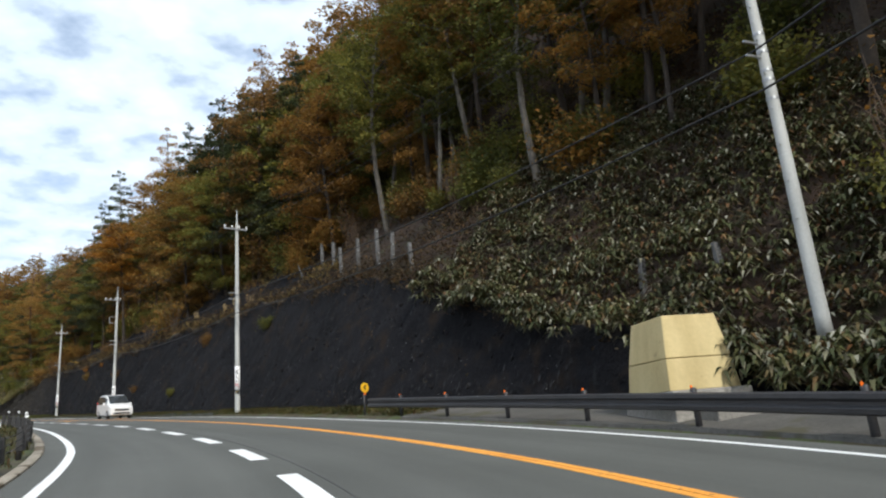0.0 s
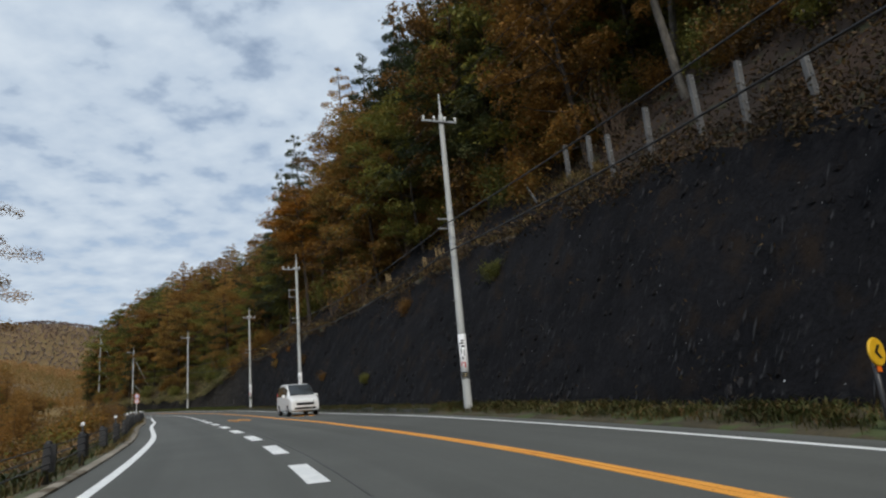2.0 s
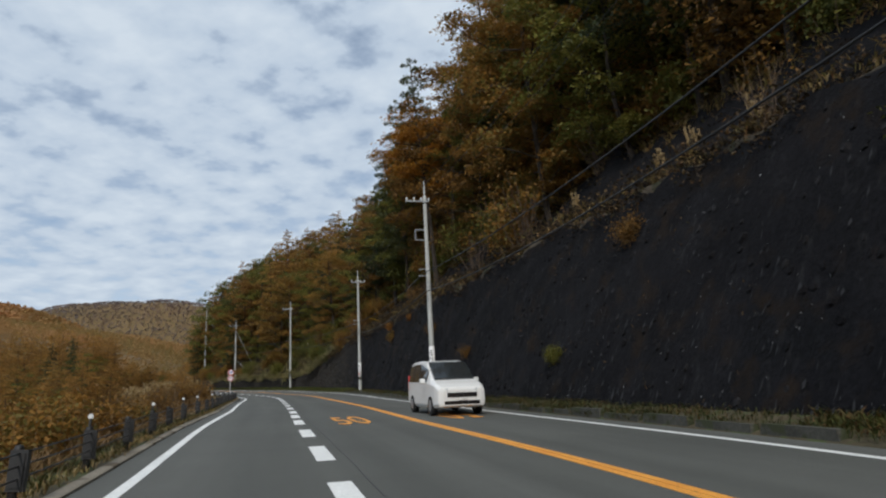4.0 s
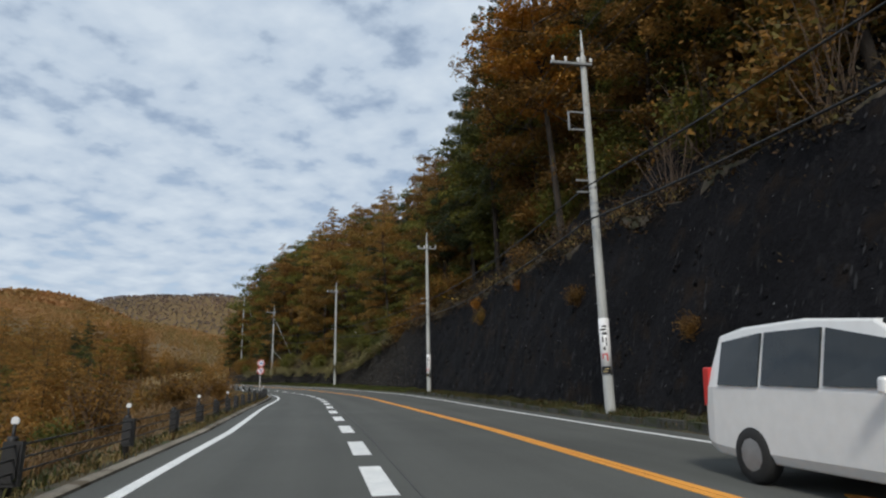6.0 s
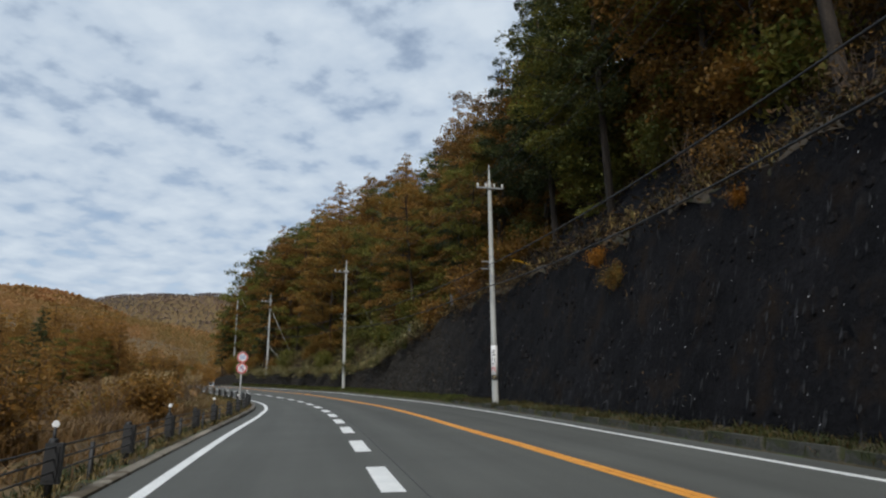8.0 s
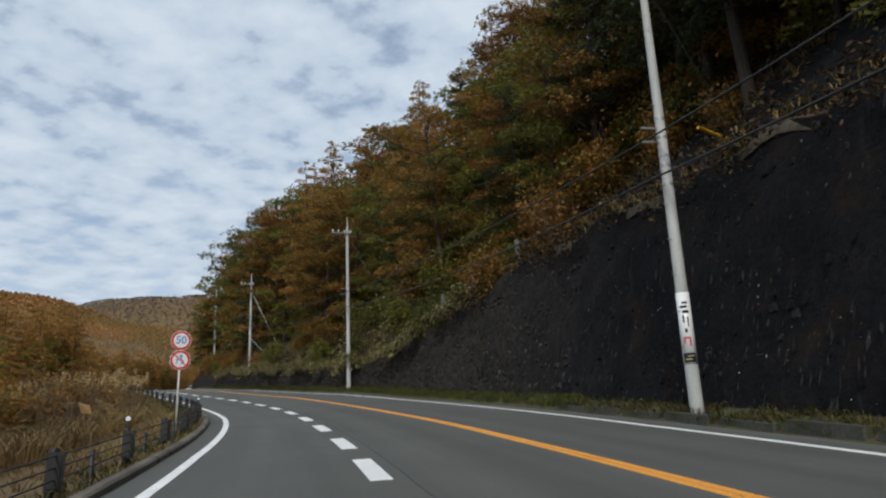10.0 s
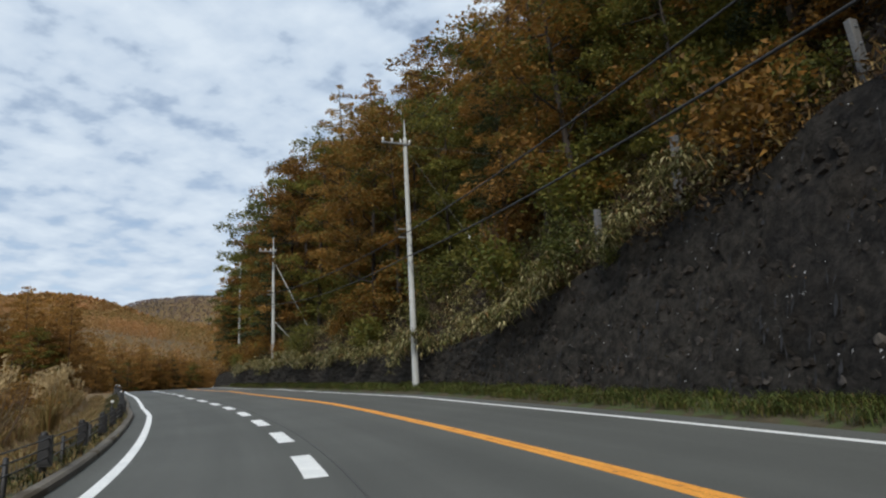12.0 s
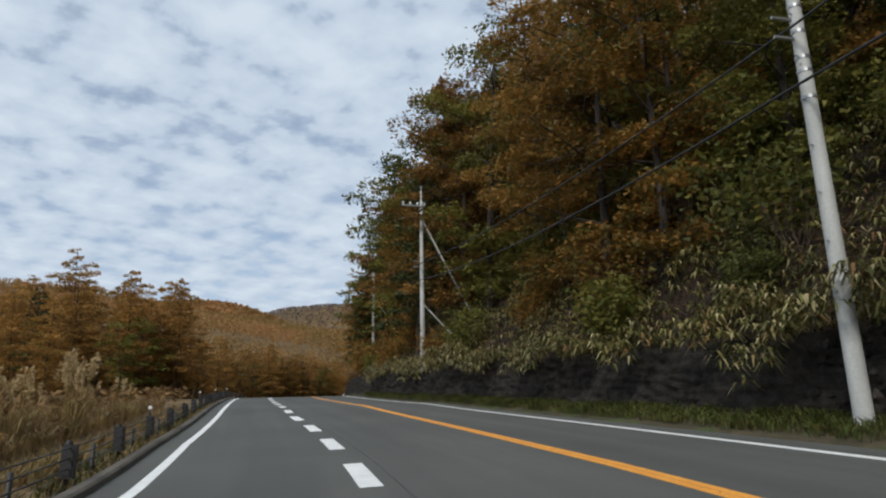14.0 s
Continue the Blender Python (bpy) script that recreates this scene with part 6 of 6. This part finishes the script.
# ---- pampas grass beside the fence ----
def pampas():
    lv, pl = Soup(), Soup()
    for k in range(70):
        a = RNG.uniform(0, 6.28)
        o = np.array((math.cos(a), math.sin(a), 0.0))
        f = o * RNG.uniform(0, 0.25)
        l = RNG.uniform(0.9, 1.7)
        m_, t_ = f + o * l * 0.2 + np.array((0, 0, l * 0.62)), f + o * l * 0.55 + np.array((0, 0, l * 0.7))
        sd = np.array((-o[1], o[0], 0)) * 0.018
        lv.quads(np.stack([f - sd, f + sd, m_ + sd, m_ - sd])[None])
        lv.quads(np.stack([m_ - sd, m_ + sd, t_ + sd * 0.2, t_ - sd * 0.2])[None])
    for k in range(11):
        a = RNG.uniform(0, 6.28)
        o = np.array((math.cos(a), math.sin(a), 0.0))
        top = o * RNG.uniform(0.1, 0.55) + np.array((0, 0, RNG.uniform(1.5, 2.2)))
        lv.tube([o * 0.08, top * 0.6 + o * 0.02, top], [0.008, 0.007, 0.005], 3)
        c = top + np.array((0, 0, 1)) * RNG.uniform(-0.05, 0.42, 26)[:, None] + o * RNG.uniform(0, 0.14, 26)[:, None] + RNG.normal(size=(26, 3)) * 0.035
        pl.quads(leaf_quads(c, 0.16, 0.0, -0.9, 0.3))
    return lv, pl


PAMPAS = []
for i in range(3):
    lv, pl = pampas()
    PAMPAS.append((lv.mesh("leaves", DRY_GRASS), pl.mesh("plumes", PLUME)))
for k in range(50):
    s = RNG.uniform(132, 160)
    d = RNG.uniform(3.0, 10.5)
    p = at(s, float(left_line(s)) - d)
    z = max(float(terrain_z(np.array([p[0]]), np.array([p[1]]))[0]), float(p[2]) - 1.6)
    ob = thing("pampas_grass", pose(float(p[0]), float(p[1]), z, 0, 0, RNG.uniform(0, 360)) @ Matrix.Scale(RNG.uniform(0.6, 1.0), 4), "clump of dry pampas grass with pale plumes beside the fence", "pampas grass", "pampas clumps by the fence")
    lv, pl = PAMPAS[k % 3]
    part("leaves", lv, None, ob)
    part("plumes", pl, None, ob, "pale feathery plumes")


# ---- stone face: blocks, pale chips, hanging growth ----
def wall_point(s, t):
    return at(s, wall_foot(s) + wall_high(s) * wall_lean(s) * t, wall_high(s) * t + 0.2 * (1 - t))


def wall_axes(s):
    """Along the wall, up its lean and out of it, for arrays of s."""
    tx, ty = np.interp(s, LS, LT[:, 0]), np.interp(s, LS, LT[:, 1])
    z = 0 * tx
    k = wall_lean(s)
    up = np.stack([ty * k, -tx * k, 1 + z], 1)
    out = np.stack([-ty, tx, k], 1)
    return np.stack([tx, ty, z], 1), up / np.linalg.norm(up, axis=1)[:, None], out / np.linalg.norm(out, axis=1)[:, None]


def stone_rings(n, w, h, proud):
    """Six-sided domed stones about the origin: n x 12 x 3 in along, up, out."""
    a = np.array((0.5, 1.57, 2.64, 3.64, 4.71, 5.78))
    r = RNG.uniform(0.78, 1.12, (n, 6))
    x, y = np.cos(a) * r * w[:, None] * 0.56, np.sin(a) * r * h[:, None] * 0.54
    k = RNG.uniform(0.38, 0.6, (n, 1))
    sx, sy = RNG.normal(size=(2, n, 1)) * 0.02
    low = np.stack([x, y, np.full((n, 6), -0.14)], -1)
    top = np.stack([x * k + sx, y * k + sy, proud[:, None] + RNG.normal(size=(n, 6)) * 0.012], -1)
    return np.concatenate([low, top], 1)


STONE_FACES = [(j, (j + 1) % 6, 6 + (j + 1) % 6, 6 + j) for j in range(6)] + [tuple(range(6, 12))]


def course_places(s0, s1, w, h):
    """Staggered courses over the stone face: s, share of the height."""
    got = []
    for row in range(int(8.2 / h)):
        ss = np.arange(s0, s1, w) + (row % 2) * w / 2 + RNG.normal(size=len(np.arange(s0, s1, w))) * w * 0.22
        z = 0.18 + h * (row + 0.5) + 0.12 * np.sin(ss * 0.7 + row) + RNG.normal(size=len(ss)) * h * 0.2
        t = (z - 0.2) / np.maximum(wall_high(ss) - 0.2, 0.1)
        got.append(np.stack([ss, t], 1)[t < 0.97])
    return np.concatenate(got)


def joined_stones(places, w, h, proud, mat, label):
    n = len(places)
    c = wall_point(places[:, 0], places[:, 1])
    al, up, out = wall_axes(places[:, 0])
    q = stone_rings(n, w * RNG.uniform(0.7, 1.1, n), h * RNG.uniform(0.75, 1.1, n), RNG.uniform(*proud, n))
    v = c[:, None] + al[:, None] * q[..., :1] + up[:, None] * q[..., 1:2] + out[:, None] * q[..., 2:]
    so = Soup()
    so.add(v.reshape(-1, 3), [tuple(i * 12 + j for j in f) for i in range(n) for f in STONE_FACES])
    tagged(part("wall_stones", so, mat, wall), label, kind="stuff")


dark = course_places(17, 114, 0.34, 0.42)
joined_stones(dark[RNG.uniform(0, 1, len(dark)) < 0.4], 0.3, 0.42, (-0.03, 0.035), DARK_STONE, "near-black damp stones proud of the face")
rubble = course_places(114, 143, 0.36, 0.34)
close = (rubble[:, 0] > 121) & (rubble[:, 0] < 130.5) & (rubble[:, 1] * wall_high(rubble[:, 0]) < 3.6)
joined_stones(rubble[~close], 0.36, 0.34, (-0.03, 0.035), BLOCK, "courses of rough dark brown rubble")
STONES = []
for k in range(8):
    q = stone_rings(1, np.array([0.36]), np.array([0.34]), np.array([-0.02 + 0.007 * k]))[0]
    so = Soup()
    so.add(q, STONE_FACES)
    STONES.append(so.mesh("stone", BLOCK))
for k, (s, t) in enumerate(rubble[close][:300]):
    c = wall_point(np.array([s]), np.array([t]))[0]
    al, up, out = (Vector(v[0]) for v in wall_axes(np.array([s])))
    m = Matrix((al, up, out)).transposed().to_4x4()
    m.translation = Vector(c)
    part("stone", STONES[k % 8], None, wall).matrix_basis = m @ Matrix.Diagonal((RNG.uniform(0.85, 1.08), RNG.uniform(0.88, 1.06), 1, 1))


def chips(n, wide, tall, reach, mat, name, label):
    """Small flecks that cling to the face; more of them low down."""
    so = Soup()
    s, t = RNG.uniform(17, 138, n), RNG.uniform(0.03, 0.97, n) ** reach
    t = np.where(wave(s, t * 9, 0.7, 3.0) > -0.35, t, t * 0.5)
    c = wall_point(s, t)
    along, up, out = wall_axes(s)
    c = c + out * 0.09
    w, h = (wide * (0.35 + RNG.uniform(0, 1, n) ** 3))[:, None], (tall * (0.3 + RNG.uniform(0, 1, n) ** 2))[:, None]
    skew = along * RNG.normal(size=(n, 1)) * h * 0.1
    so.quads(np.stack([c - along * w, c - up * h + out * 0.02 + skew, c + along * w, c + up * h - skew], 1))
    tagged(part(name, so, mat), label, "stone chips", kind="stuff")


chips(1000, 0.02, 0.03, 1.0, CHIP, "pale_chips", "pale flecks of lime and dead leaves on the stone face")
chips(2000, 0.045, 0.2, 1.7, STAIN, "lime_streaks", "dull grey lime streaks down the damp stone face")


def hanging(n):
    so = Soup()
    for _ in range(n):
        s, t = RNG.uniform(20, 138), RNG.uniform(0.0, 0.9)
        p = wall_point(s, t)
        c = p + RNG.normal(size=(10, 3)) * np.array((0.25, 0.25, 0.35))
        c += np.array((-float(np.interp(s, LS, LT[:, 1])), float(np.interp(s, LS, LT[:, 0])), 0)) * 0.3
        so.quads(leaf_quads(c, 0.13, 0.0, 0.9, 0.2))
    tagged(part("wall_weeds", so, LITTER), "sparse dry weeds rooted in the stone face", "weeds", kind="stuff")


hanging(170)

# small shrubs rooted in the stone face
for s, t, kind, k in ((96.8, 0.82, "gold_bush", 0.4), (95.2, 0.7, "rust_bush", 0.4), (60.5, 0.2, "olive_bush", 0.35), (57.2, 0.72, "rust_bush", 0.45), (46.5, 0.74, "olive_bush", 0.5), (88.0, 0.86, "gold_bush", 0.3), (79.5, 0.6, "rust_bush", 0.35), (127.5, 0.92, "olive_bush", 0.4), (71.5, 0.3, "rust_bush", 0.3)):
    p = wall_point(np.array([s]), np.array([t]))[0]
    plant(kind, p[0], p[1], p[2] - 0.15, "shrubs on the stone face", k)

# lush growth at the foot of the slope, moss along the edging
blades(6000, verge_draw(112, 190, lambda s: right_line(s) + 0.95, lambda s: wall_foot(s) + 0.1), 0.3, 0.02, LUSH, "verge_grass", "lush green grass under the bamboo grass", "grass", 6, 0.8, 0.5)
blades(900, verge_draw(50, 114, lambda s: right_line(s) + 0.8, lambda s: right_line(s) + 1.25), 0.18, 0.02, GRASS, "verge_grass", "moss and grass tufts along the edging blocks", "grass", 6, 0.65, 0.5)
for s, d in ((52.0, 0.5), (55.5, 0.8), (57.0, 0.4), (63.5, 0.6), (70.0, 0.8)):
    u = float(crest(s)) + d
    p = at(s, u, float(hill_height(s, u)))
    ob = thing("pampas_grass", pose(float(p[0]), float(p[1]), float(p[2]) - 0.1, 0, 0, s * 50) @ Matrix.Scale(0.6, 4), "clump of dry pampas grass on the crest of the stone face", "pampas grass", "pampas clumps on the crest")
    part("leaves", PAMPAS[0][0], None, ob)
    part("plumes", PAMPAS[0][1], None, ob, "pale feathery plumes")
